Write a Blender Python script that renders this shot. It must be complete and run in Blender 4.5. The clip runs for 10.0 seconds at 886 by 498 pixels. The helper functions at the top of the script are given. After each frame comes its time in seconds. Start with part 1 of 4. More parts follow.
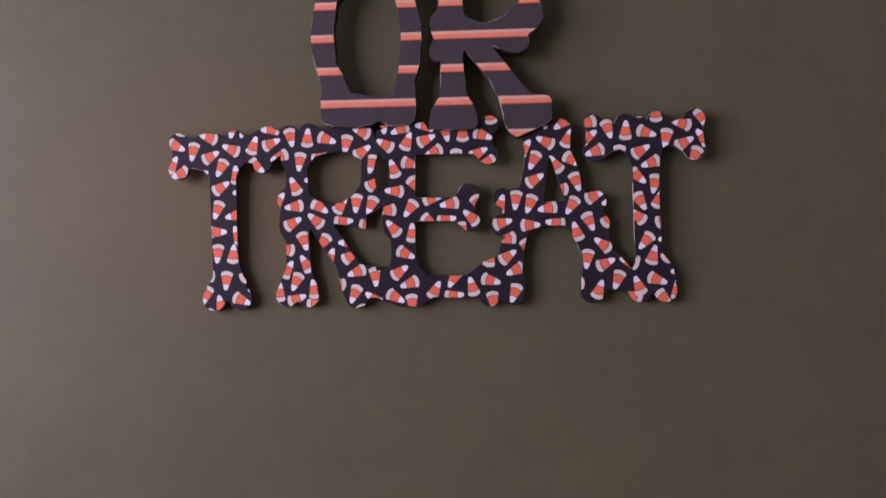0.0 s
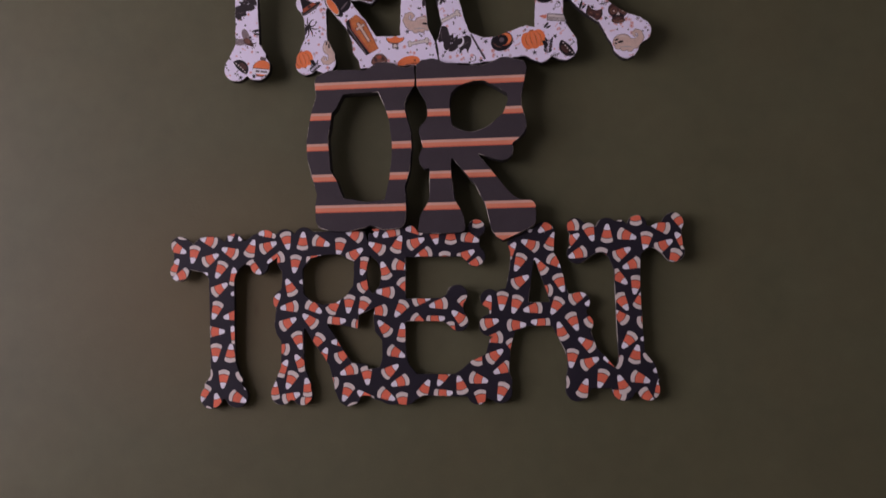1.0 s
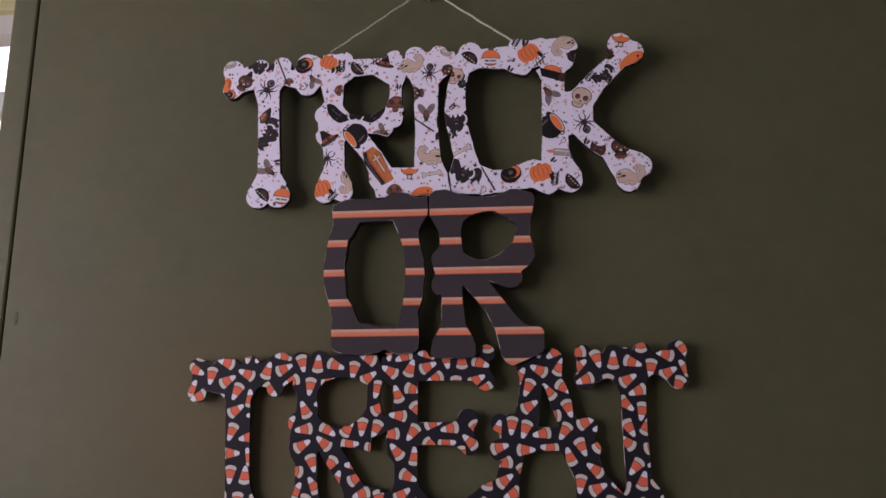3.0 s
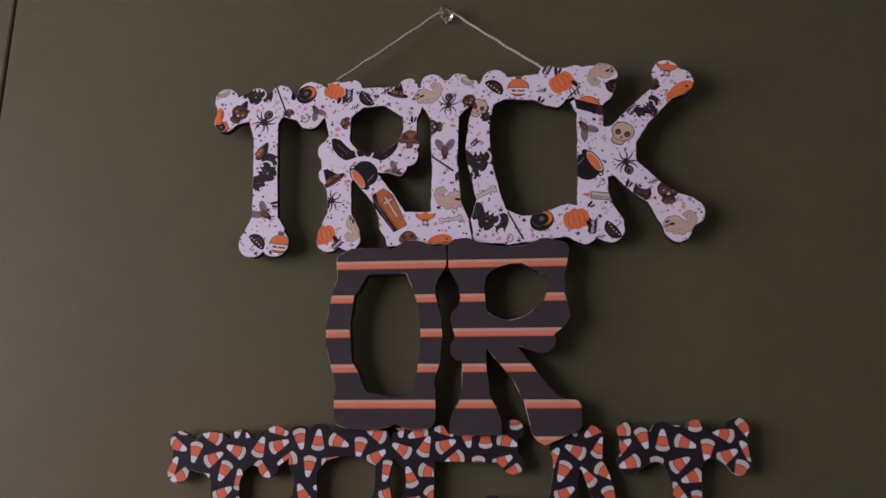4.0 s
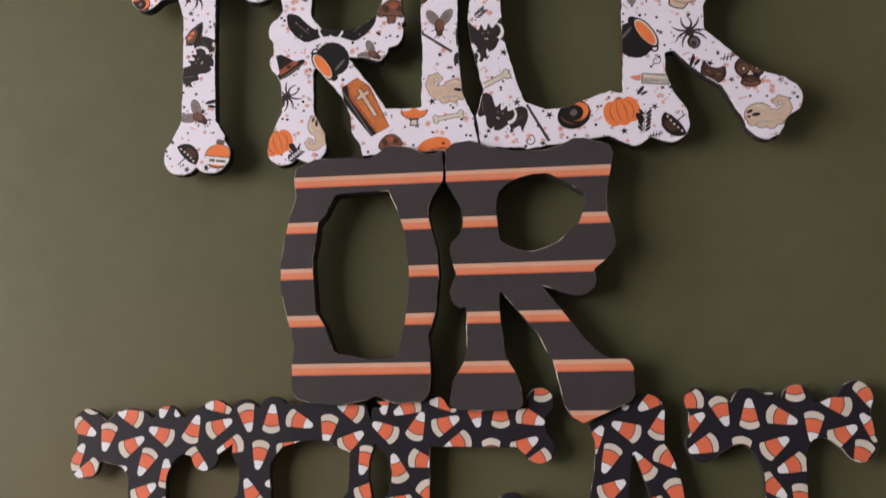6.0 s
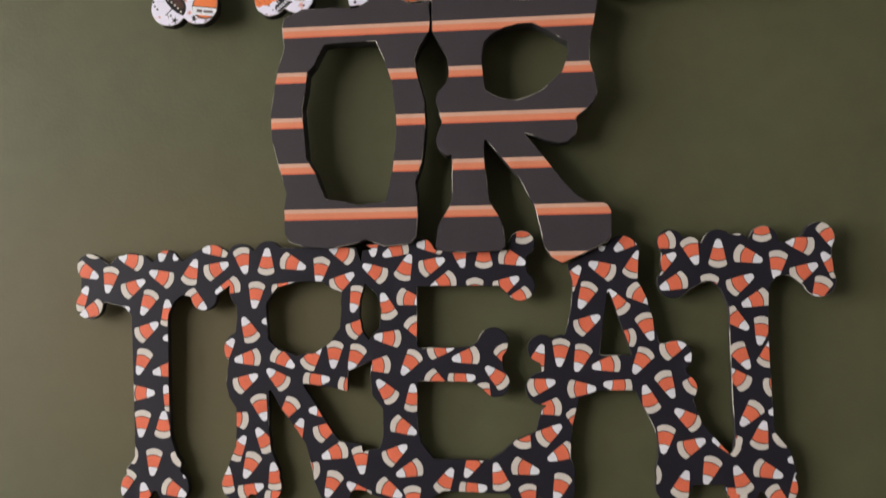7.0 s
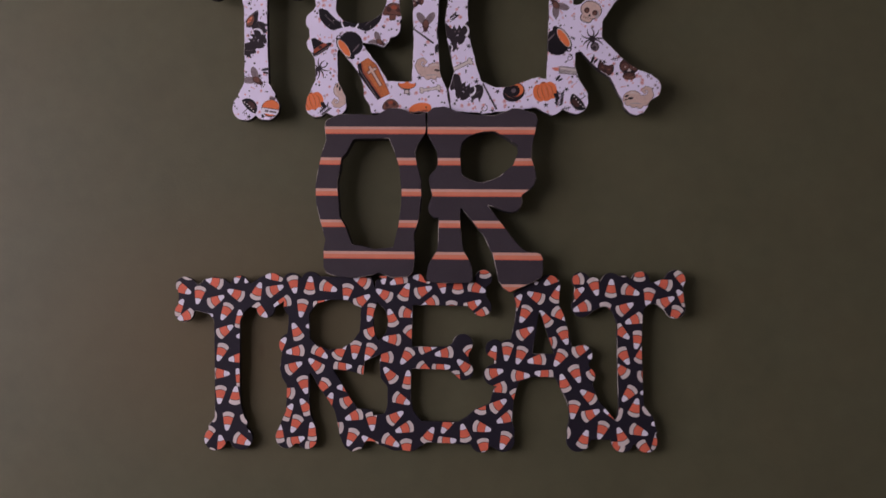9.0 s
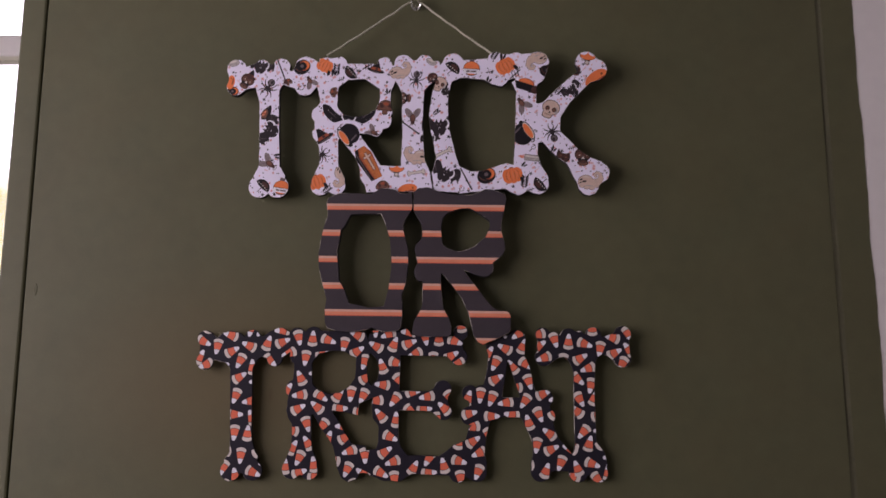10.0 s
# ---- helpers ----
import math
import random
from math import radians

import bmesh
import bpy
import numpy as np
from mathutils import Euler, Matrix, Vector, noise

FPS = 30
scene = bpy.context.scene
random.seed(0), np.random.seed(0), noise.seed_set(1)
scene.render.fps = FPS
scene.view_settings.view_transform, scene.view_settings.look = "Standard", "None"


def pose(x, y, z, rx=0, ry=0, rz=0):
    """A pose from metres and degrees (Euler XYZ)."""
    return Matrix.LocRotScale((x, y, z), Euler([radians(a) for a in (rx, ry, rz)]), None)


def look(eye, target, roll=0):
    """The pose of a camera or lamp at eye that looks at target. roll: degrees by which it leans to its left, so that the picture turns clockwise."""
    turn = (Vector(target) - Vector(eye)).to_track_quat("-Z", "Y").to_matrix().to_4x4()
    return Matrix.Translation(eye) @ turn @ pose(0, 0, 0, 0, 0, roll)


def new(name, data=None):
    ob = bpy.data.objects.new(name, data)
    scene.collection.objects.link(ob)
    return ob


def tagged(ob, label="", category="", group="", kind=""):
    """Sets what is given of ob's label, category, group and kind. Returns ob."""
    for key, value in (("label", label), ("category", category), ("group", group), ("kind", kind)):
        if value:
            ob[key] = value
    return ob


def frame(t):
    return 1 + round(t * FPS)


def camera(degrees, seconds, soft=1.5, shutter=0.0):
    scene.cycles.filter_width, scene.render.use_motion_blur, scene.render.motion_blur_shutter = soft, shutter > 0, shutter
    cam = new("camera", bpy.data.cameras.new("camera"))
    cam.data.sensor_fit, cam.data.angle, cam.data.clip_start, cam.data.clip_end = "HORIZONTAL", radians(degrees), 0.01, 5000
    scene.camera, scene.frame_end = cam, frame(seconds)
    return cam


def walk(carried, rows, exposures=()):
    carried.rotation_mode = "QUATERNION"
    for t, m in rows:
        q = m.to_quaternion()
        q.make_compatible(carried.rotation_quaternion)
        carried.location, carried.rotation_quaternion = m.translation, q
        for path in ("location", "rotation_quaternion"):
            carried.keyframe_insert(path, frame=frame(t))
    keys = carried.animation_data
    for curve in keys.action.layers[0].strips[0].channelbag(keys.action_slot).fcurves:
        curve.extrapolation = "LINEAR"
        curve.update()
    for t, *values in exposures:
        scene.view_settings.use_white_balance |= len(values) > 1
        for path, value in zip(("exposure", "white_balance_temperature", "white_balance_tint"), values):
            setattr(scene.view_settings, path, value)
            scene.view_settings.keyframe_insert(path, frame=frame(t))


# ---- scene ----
cam = camera(58.5, 10.0, 1.5, 0.35)
PATH = [
    (0, (0.0516, -0.6149, 1.2925), (-0.1007, 1.3747, 1.4269), -1.15),
    (0.5, (0.0577, -0.6272, 1.3021), (-0.0882, 1.3540, 1.5332), -1.25),
    (1, (0.0730, -0.6398, 1.3236), (-0.1063, 1.3325, 1.6029), -1.33),
    (1.5, (0.0691, -0.6500, 1.3334), (-0.0941, 1.3107, 1.6923), -1.14),
    (2, (0.0763, -0.6615, 1.3500), (-0.1005, 1.2918, 1.7420), -1.13),
    (2.5, (0.0824, -0.6737, 1.3576), (-0.1080, 1.2720, 1.7795), -1.02),
    (2.7, (0.0734, -0.6776, 1.3556), (-0.0898, 1.2664, 1.7962), -1.05),
    (3.8, (0.0546, -0.6157, 1.3997), (-0.1199, 1.3115, 1.9052), -0.66),
    (4, (0.0461, -0.5939, 1.4092), (-0.1290, 1.3312, 1.9223), -0.54),
    (4.5, (0.0403, -0.5423, 1.4226), (-0.1175, 1.3767, 1.9635), -0.36),
    (5, (0.0454, -0.4825, 1.4311), (-0.1333, 1.4332, 1.9771), -0.64),
    (5.2, (0.0445, -0.4636, 1.4346), (-0.1436, 1.4568, 1.9609), -0.93),
    (6.3, (0.0411, -0.4278, 1.4075), (-0.1810, 1.5246, 1.7800), -1.30),
    (6.5, (0.0440, -0.4327, 1.4013), (-0.1739, 1.5310, 1.7120), -1.30),
    (7, (0.0428, -0.4414, 1.3881), (-0.1538, 1.5407, 1.5689), -1.31),
    (7.5, (0.0356, -0.4640, 1.3726), (-0.1351, 1.5262, 1.4723), -1.03),
    (8, (0.0267, -0.5372, 1.3809), (-0.1064, 1.4571, 1.4511), -0.96),
    (8.5, (0.0227, -0.6081, 1.3761), (-0.0722, 1.3834, 1.5338), -0.59),
    (9, (0.0359, -0.6575, 1.3897), (-0.0436, 1.3314, 1.5851), -0.00),
    (9.5, (0.0449, -0.7225, 1.3909), (-0.0337, 1.2590, 1.6502), -0.01),
    (10, (0.0439, -0.7766, 1.3915), (-0.0020, 1.1991, 1.6992), 0.07),
]
EXPOSURES = [
    (0.0, 0.22, 6000, 50), (0.5, -0.1, 6130, 48), (1.0, -0.45, 6230, 38), (1.5, -0.36, 6150, 34), (2.0, -0.41, 6300, 34), (2.5, -0.37, 6200, 30), (4.0, -0.45, 6280, 32),
    (4.5, -0.22, 6450, 27), (5.0, 0.23, 6500, 23), (6.5, 0.24, 6700, 8), (7.0, 0.3, 6500, 7), (7.5, 0.43, 5950, 13), (8.0, 0.45, 6020, 22), (8.5, 0.43, 6100, 32),
    (9.0, -0.42, 6170, 38), (9.5, -0.39, 6300, 35), (10.0, -0.38, 6300, 33)]
walk(cam, [(t, look(eye, target, roll)) for t, eye, target, roll in PATH], EXPOSURES)

# ---- world and lights ----
world = bpy.data.worlds.new("world")
scene.world = world
world.use_nodes = True
wn = world.node_tree
sky = wn.nodes.new("ShaderNodeTexSky")
sky.sky_type, sky.sun_disc = "NISHITA", False
sky.sun_elevation, sky.sun_rotation = radians(35), radians(250)
wn.links.new(sky.outputs["Color"], wn.nodes["Background"].inputs["Color"])
wn.nodes["Background"].inputs["Strength"].default_value = 0.1


def area(name, m, sx, sy, watts, colour):
    lamp = bpy.data.lights.new(name, "AREA")
    lamp.shape, lamp.size, lamp.size_y, lamp.energy, lamp.color = "RECTANGLE", sx, sy, watts, colour
    ob = new(name, lamp)
    ob.matrix_world = m
    return ob


# daylight through the side window, and through the opening beyond the panel
area("window_daylight", look((-1.66, -0.97, 1.56), (0.0, -0.1, 1.45)), 1.4, 1.2, 34.5, (1.0, 0.955, 0.915))
area("far_window_daylight", look((-1.075, 0.86, 1.6), (-1.0, -1.0, 1.2)), 0.9, 1.2, 5.0, (1.0, 0.97, 0.92))
scene.view_settings.exposure = 0.0


# ---- materials ----
def material(name, colour, rough=0.6, metal=0.0, spec=0.5):
    mat = bpy.data.materials.new(name)
    mat.use_nodes = True
    b = mat.node_tree.nodes["Principled BSDF"]
    b.inputs["Base Color"].default_value = (*colour, 1)
    b.inputs["Roughness"].default_value, b.inputs["Metallic"].default_value = rough, metal
    b.inputs["Specular IOR Level"].default_value = spec
    return mat, mat.node_tree, b


def surface(name, colour, rough=0.6, spread=0.1, scale=30.0, fine=400.0, bump=0.1, bump_scale=900.0, metal=0.0, spec=0.5, depth=0.0005):
    """A material whose colour varies at two scales and whose surface has a fine relief."""
    mat, nt, b = material(name, colour, rough, metal, spec)
    co = nt.nodes.new("ShaderNodeTexCoord")
    big, small, rel = (nt.nodes.new("ShaderNodeTexNoise") for _ in range(3))
    for n, s, d in ((big, scale, 4), (small, fine, 2), (rel, bump_scale, 3)):
        n.inputs["Scale"].default_value, n.inputs["Detail"].default_value = s, d
        nt.links.new(co.outputs["Object"], n.inputs["Vector"])
    add = nt.nodes.new("ShaderNodeMath")
    add.operation = "ADD"
    nt.links.new(big.outputs["Fac"], add.inputs[0])
    nt.links.new(small.outputs["Fac"], add.inputs[1])
    ramp = nt.nodes.new("ShaderNodeMapRange")
    ramp.inputs["From Min"].default_value, ramp.inputs["From Max"].default_value = 0.6, 1.4
    ramp.inputs["To Min"].default_value, ramp.inputs["To Max"].default_value = 1 - spread, 1 + spread
    nt.links.new(add.outputs[0], ramp.inputs["Value"])
    mul = nt.nodes.new("ShaderNodeVectorMath")
    mul.operation = "SCALE"
    mul.inputs[0].default_value = colour
    nt.links.new(ramp.outputs[0], mul.inputs["Scale"])
    nt.links.new(mul.outputs[0], b.inputs["Base Color"])
    if bump:
        bn = nt.nodes.new("ShaderNodeBump")
        bn.inputs["Strength"].default_value, bn.inputs["Distance"].default_value = bump, depth
        nt.links.new(rel.outputs["Fac"], bn.inputs["Height"])
        nt.links.new(bn.outputs[0], b.inputs["Normal"])
    return mat


def worn_edge(name, dark, light, share):
    """A painted edge on which the pale paper shows through in worn stretches."""
    mat, nt, b = material(name, dark, 0.7)
    co, n = nt.nodes.new("ShaderNodeTexCoord"), nt.nodes.new("ShaderNodeTexNoise")
    n.inputs["Scale"].default_value, n.inputs["Detail"].default_value = 55, 3
    nt.links.new(co.outputs["Object"], n.inputs["Vector"])
    r = nt.nodes.new("ShaderNodeMapRange")
    r.inputs["From Min"].default_value, r.inputs["From Max"].default_value = 1 - share - 0.04, 1 - share + 0.04
    nt.links.new(n.outputs["Fac"], r.inputs["Value"])
    mix = nt.nodes.new("ShaderNodeMix")
    mix.data_type = "RGBA"
    mix.inputs["A"].default_value, mix.inputs["B"].default_value = (*dark, 1), (*light, 1)
    nt.links.new(r.outputs[0], mix.inputs["Factor"])
    nt.links.new(mix.outputs["Result"], b.inputs["Base Color"])
    return mat


OLIVE = surface("olive_paint", (0.1015, 0.1045, 0.0555), 0.56, 0.10, 14.0, 60.0, 0.14, 420.0, spec=0.27, depth=0.0006)


def tinge(mat, centre, half, colour, amount, base_scale, spot_amount):
    """Turns a paint browner in broad soft patches, and in one spot round a place on the wall: a small smear or a
    painted-in glow.
    """
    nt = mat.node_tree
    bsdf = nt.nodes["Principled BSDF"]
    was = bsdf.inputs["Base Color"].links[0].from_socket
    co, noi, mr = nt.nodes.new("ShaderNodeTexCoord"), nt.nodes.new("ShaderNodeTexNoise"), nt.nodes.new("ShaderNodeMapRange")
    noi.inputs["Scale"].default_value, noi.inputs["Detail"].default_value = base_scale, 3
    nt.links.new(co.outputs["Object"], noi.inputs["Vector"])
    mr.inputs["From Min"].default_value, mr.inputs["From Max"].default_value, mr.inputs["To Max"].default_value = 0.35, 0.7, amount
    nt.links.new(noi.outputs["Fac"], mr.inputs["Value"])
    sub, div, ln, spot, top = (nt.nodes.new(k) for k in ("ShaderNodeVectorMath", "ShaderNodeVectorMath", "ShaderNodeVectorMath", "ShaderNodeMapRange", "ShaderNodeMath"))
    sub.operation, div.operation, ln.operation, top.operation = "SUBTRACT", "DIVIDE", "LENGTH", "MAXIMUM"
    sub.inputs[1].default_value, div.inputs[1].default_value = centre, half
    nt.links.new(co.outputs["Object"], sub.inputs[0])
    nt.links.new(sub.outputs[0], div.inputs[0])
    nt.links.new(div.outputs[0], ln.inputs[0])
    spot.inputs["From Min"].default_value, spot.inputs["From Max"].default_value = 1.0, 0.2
    spot.inputs["To Max"].default_value = spot_amount
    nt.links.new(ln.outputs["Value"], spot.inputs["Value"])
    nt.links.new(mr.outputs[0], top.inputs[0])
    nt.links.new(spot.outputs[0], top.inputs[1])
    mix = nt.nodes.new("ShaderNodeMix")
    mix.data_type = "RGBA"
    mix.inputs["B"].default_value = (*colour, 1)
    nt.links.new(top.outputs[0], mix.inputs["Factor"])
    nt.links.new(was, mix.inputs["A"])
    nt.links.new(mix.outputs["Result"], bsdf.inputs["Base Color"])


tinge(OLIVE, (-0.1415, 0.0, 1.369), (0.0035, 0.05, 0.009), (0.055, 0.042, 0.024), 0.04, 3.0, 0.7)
# warm reflected glow round TREAT's first T, put into the paint's colour
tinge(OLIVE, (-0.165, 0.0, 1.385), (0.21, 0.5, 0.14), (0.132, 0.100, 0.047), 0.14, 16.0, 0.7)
WHITE = surface("white_paint", (0.78, 0.76, 0.74), 0.6, 0.03, 4.0, 80.0, 0.2, 300.0)
YELLOW = surface("pale_yellow_paint", (0.72, 0.68, 0.36), 0.6, 0.03, 4.0, 80.0, 0.2, 300.0)
FLOOR = surface("oak_floor", (0.24, 0.18, 0.12), 0.45, 0.25, 7.0, 90.0, 0.15, 200.0)
ROOM = surface("warm_grey_paint", (0.11, 0.112, 0.102), 0.7, 0.04, 4.0, 80.0, 0.2, 300.0)
CEIL = surface("ceiling_paint", (0.4, 0.395, 0.38), 0.8, 0.03, 4.0, 80.0, 0.2, 200.0)
MARK = surface("dark_olive_filler", (0.087, 0.085, 0.047), 0.8, 0.2)
GAP = surface("dark_joint", (0.03, 0.024, 0.016), 0.9, 0.2)
BOARD = surface("black_board_edge", (0.028, 0.025, 0.025), 0.8, 0.25, 80.0, 900.0, 0.3, 1500.0, spec=0.15)
PAPER = surface("white_printed_paper", (0.865, 0.825, 0.99), 0.45, 0.03, 60.0, 900.0, 0.12, 2500.0, spec=0.2, depth=0.0002)
CHAR = surface("charcoal_printed_paper", (0.058, 0.049, 0.057), 0.5, 0.08, 60.0, 900.0, 0.12, 2500.0, spec=0.2, depth=0.0002)
NIGHT = surface("black_printed_paper", (0.021, 0.0185, 0.0285), 0.5, 0.1, 60.0, 900.0, 0.12, 2500.0, spec=0.2, depth=0.0002)
ORANGE = surface("orange_ink", (0.80, 0.18, 0.10), 0.45, 0.1, 90.0, 900.0, 0.1, 2500.0, spec=0.2, depth=0.0002)
PEACH = surface("peach_ink", (0.78, 0.27, 0.155), 0.45, 0.06, 90.0, 900.0, 0.1, 2500.0, spec=0.2, depth=0.0002)
PALE = surface("pale_peach_ink", (0.72, 0.42, 0.32), 0.45, 0.06, 90.0, 900.0, 0.1, 2500.0, spec=0.2, depth=0.0002)
CREAM = surface("cream_ink", (0.70, 0.64, 0.60), 0.45, 0.06, 90.0, 900.0, 0.1, 2500.0, spec=0.2, depth=0.0002)
SNOW = surface("white_ink", (0.83, 0.82, 0.90), 0.45, 0.03, 90.0, 900.0, 0.1, 2500.0, spec=0.2, depth=0.0002)
INK = surface("black_ink", (0.017, 0.015, 0.018), 0.5, 0.25, 150.0, 900.0, 0.1, 2500.0, spec=0.2, depth=0.0002)
GREY = surface("grey_ink", (0.16, 0.13, 0.14), 0.45, 0.15, 90.0, 900.0, 0.1, 2500.0, spec=0.2, depth=0.0002)
DUSK = surface("dusk_ink", (0.034, 0.027, 0.031), 0.5, 0.25, 150.0, 900.0, 0.1, 2500.0, spec=0.2, depth=0.0002)
PUMPKIN = surface("pumpkin_ink", (0.86, 0.225, 0.075), 0.45, 0.07, 200.0, 1300.0, 0.1, 2500.0, spec=0.2, depth=0.0002)
RUST = surface("rust_ink", (0.40, 0.10, 0.05), 0.45, 0.3, 260.0, 900.0, 0.1, 2500.0, spec=0.2, depth=0.0002)
BROWN = surface("brown_ink", (0.080, 0.038, 0.032), 0.45, 0.35, 260.0, 900.0, 0.1, 2500.0, spec=0.2, depth=0.0002)
TAN = surface("tan_ink", (0.66, 0.50, 0.42), 0.45, 0.16, 260.0, 900.0, 0.1, 2500.0, spec=0.2, depth=0.0002)
WING = surface("wing_ink", (0.24, 0.195, 0.20), 0.45, 0.4, 300.0, 900.0, 0.1, 2500.0, spec=0.2, depth=0.0002)
SALMON = surface("salmon_ink", (0.66, 0.22, 0.18), 0.45, 0.1, 120.0, 900.0, 0.1, 2500.0, spec=0.2, depth=0.0002)
LILAC = surface("lilac_ink", (0.52, 0.44, 0.52), 0.45, 0.15, 120.0, 900.0, 0.1, 2500.0, spec=0.2, depth=0.0002)
SMOKE = surface("smoke_ink", (0.46, 0.42, 0.41), 0.45, 0.3, 260.0, 900.0, 0.1, 2500.0, spec=0.2, depth=0.0002)
COPPER = surface("copper_ink", (0.58, 0.185, 0.06), 0.45, 0.3, 260.0, 900.0, 0.1, 2500.0, spec=0.2, depth=0.0002)
UMBER = surface("umber_ink", (0.19, 0.090, 0.065), 0.45, 0.35, 260.0, 900.0, 0.1, 2500.0, spec=0.2, depth=0.0002)
PINK = surface("pink_ink", (0.76, 0.50, 0.53), 0.45, 0.15, 120.0, 900.0, 0.1, 2500.0, spec=0.2, depth=0.0002)
WORN_DARK = worn_edge("worn_black_paper_edge", (0.02, 0.018, 0.02), (0.62, 0.58, 0.50), 0.45)
WORN_NIGHT = worn_edge("worn_dark_paper_edge", (0.02, 0.018, 0.02), (0.50, 0.47, 0.41), 0.40)
WORN_LIGHT = worn_edge("worn_white_paper_edge", (0.06, 0.05, 0.05), (0.7, 0.67, 0.7), 0.5)
WORN_BOARD = worn_edge("worn_black_board_edge", (0.02, 0.018, 0.018), (0.24, 0.21, 0.17), 0.22)
TWINE = surface("jute_twine", (0.53, 0.515, 0.40), 0.9, 0.25, 300.0, 2500.0, 0.6, 3000.0)
STEEL, _, _ = material("steel", (0.6, 0.6, 0.6), 0.25, 1.0)
CLEAR, _, clear_b = material("clear_plastic", (0.95, 0.95, 0.95), 0.06)
clear_b.inputs["Transmission Weight"].default_value, clear_b.inputs["IOR"].default_value = 1.0, 1.49
GLASS, _, glass_b = material("window_glass", (1, 1, 1), 0.0)
glass_b.inputs["Transmission Weight"].default_value, glass_b.inputs["IOR"].default_value = 1.0, 1.45


# ---- mesh helpers ----
def part(name, bm, mats, parent=None, label=""):
    me = bpy.data.meshes.new(name)
    bm.to_mesh(me)
    bm.free()
    for mat in mats if isinstance(mats, (list, tuple)) else [mats]:
        me.materials.append(mat)
    ob = new(name, me)
    if parent:
        ob.parent = parent
    return tagged(ob, label)


def add_box(bm, lo, hi, bevel=0.0):
    m = Matrix.Translation([(a + b) / 2 for a, b in zip(lo, hi)]) @ Matrix.Diagonal((*[b - a for a, b in zip(lo, hi)], 1))
    got = bmesh.ops.create_cube(bm, size=1, matrix=m)
    if bevel:
        edges = list({e for v in got["verts"] for e in v.link_edges})
        bmesh.ops.bevel(bm, geom=edges, offset=bevel, segments=2, affect="EDGES", profile=0.5)
    return bm


def box(lo, hi, bevel=0.0):
    return add_box(bmesh.new(), lo, hi, bevel)


def lathe(profile, m, n=24):
    """A turned shape round the local z axis; profile: rows of radius and height."""
    bm = bmesh.new()
    rings = [[bm.verts.new(m @ Vector((r * math.cos(2 * math.pi * i / n), r * math.sin(2 * math.pi * i / n), z))) for i in range(n)] for r, z in profile]
    for a, b in zip(rings, rings[1:]):
        for i in range(n):
            f = bm.faces.new((a[i], a[(i + 1) % n], b[(i + 1) % n], b[i]))
            f.smooth = True
    bm.faces.new(rings[0][::-1])
    bm.faces.new(rings[-1])
    return bm


def structure(name, bm, mat, label, category):
    return tagged(part(name, bm, mat), label, category, kind="structure")


# ---- the room ----
structure("floor", box((-3.2, -2.8, -0.1), (1.9, 1.0, 0.0)), FLOOR, "brown oak floor of the room", "floor")
structure("ceiling", box((-3.2, -2.8, 2.5), (1.9, 1.0, 2.6)), CEIL, "plain white painted ceiling", "ceiling")
structure("wall_south", box((-1.8, -2.8, 0.0), (1.9, -2.7, 2.5)), ROOM, "plain warm grey painted wall", "wall")
structure("wall_east", box((1.8, -2.7, 0.0), (1.9, 0.02, 2.5)), WHITE, "plain white painted wall", "wall")
structure("wall_white", box((0.432, 0.0005, 0.0), (1.9, 0.12, 2.5)), WHITE, "smooth white painted wall beside the olive panel", "wall")
wall_west = bmesh.new()
for lo, hi in (((-1.8, -2.7, 0.0), (-1.7, -1.8, 2.5)), ((-1.8, -0.2, 0.0), (-1.7, -0.02, 2.5)), ((-1.8, -1.8, 0.0), (-1.7, -0.2, 1.0)), ((-1.8, -1.8, 2.35), (-1.7, -0.2, 2.5))):
    add_box(wall_west, lo, hi)
structure("wall_west", wall_west, ROOM, "warm grey painted wall with a window opening", "wall")

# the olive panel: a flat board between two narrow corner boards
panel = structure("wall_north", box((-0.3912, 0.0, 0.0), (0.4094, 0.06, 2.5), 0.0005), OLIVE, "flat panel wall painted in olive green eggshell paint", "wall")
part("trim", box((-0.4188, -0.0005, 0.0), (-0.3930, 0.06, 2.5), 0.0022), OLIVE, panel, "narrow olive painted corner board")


def extruded(profile, step=0.008):
    """An upright strip whose cross-section at height z is profile(z), a row of (x, y)."""
    bm = bmesh.new()
    rings = [[bm.verts.new((x, y, k * step)) for x, y in profile(k * step)] for k in range(int(2.5 / step) + 1)]
    for lower, upper in zip(rings, rings[1:]):
        for i in range(len(lower) - 1):
            bm.faces.new((lower[i], lower[i + 1], upper[i + 1], upper[i]))
    return bm


def cut_in_edge(z):
    """The hand-cut edge of the olive paint on the white wall."""
    return 0.4469 + 0.0007 * math.sin(37 * z - 64.2) + 0.0004 * math.sin(81 * z + 1) + 0.0002 * math.sin(230 * z) + 0.00016 * math.sin(523 * z + 2 * math.sin(91 * z))


def filled_groove(z):
    deep = 0.0004 + 0.00025 * math.sin(19 * z + 1) + 0.0002 * math.sin(47 * z)
    mid = 0.4120 + 0.0005 * math.sin(26 * z)
    return (0.4094, 0.0001), (mid - 0.0012, 0.0001 + 0.6 * deep), (mid, 0.0001 + deep), (mid + 0.0012, 0.0001 + 0.6 * deep), (0.4148, 0.0001)


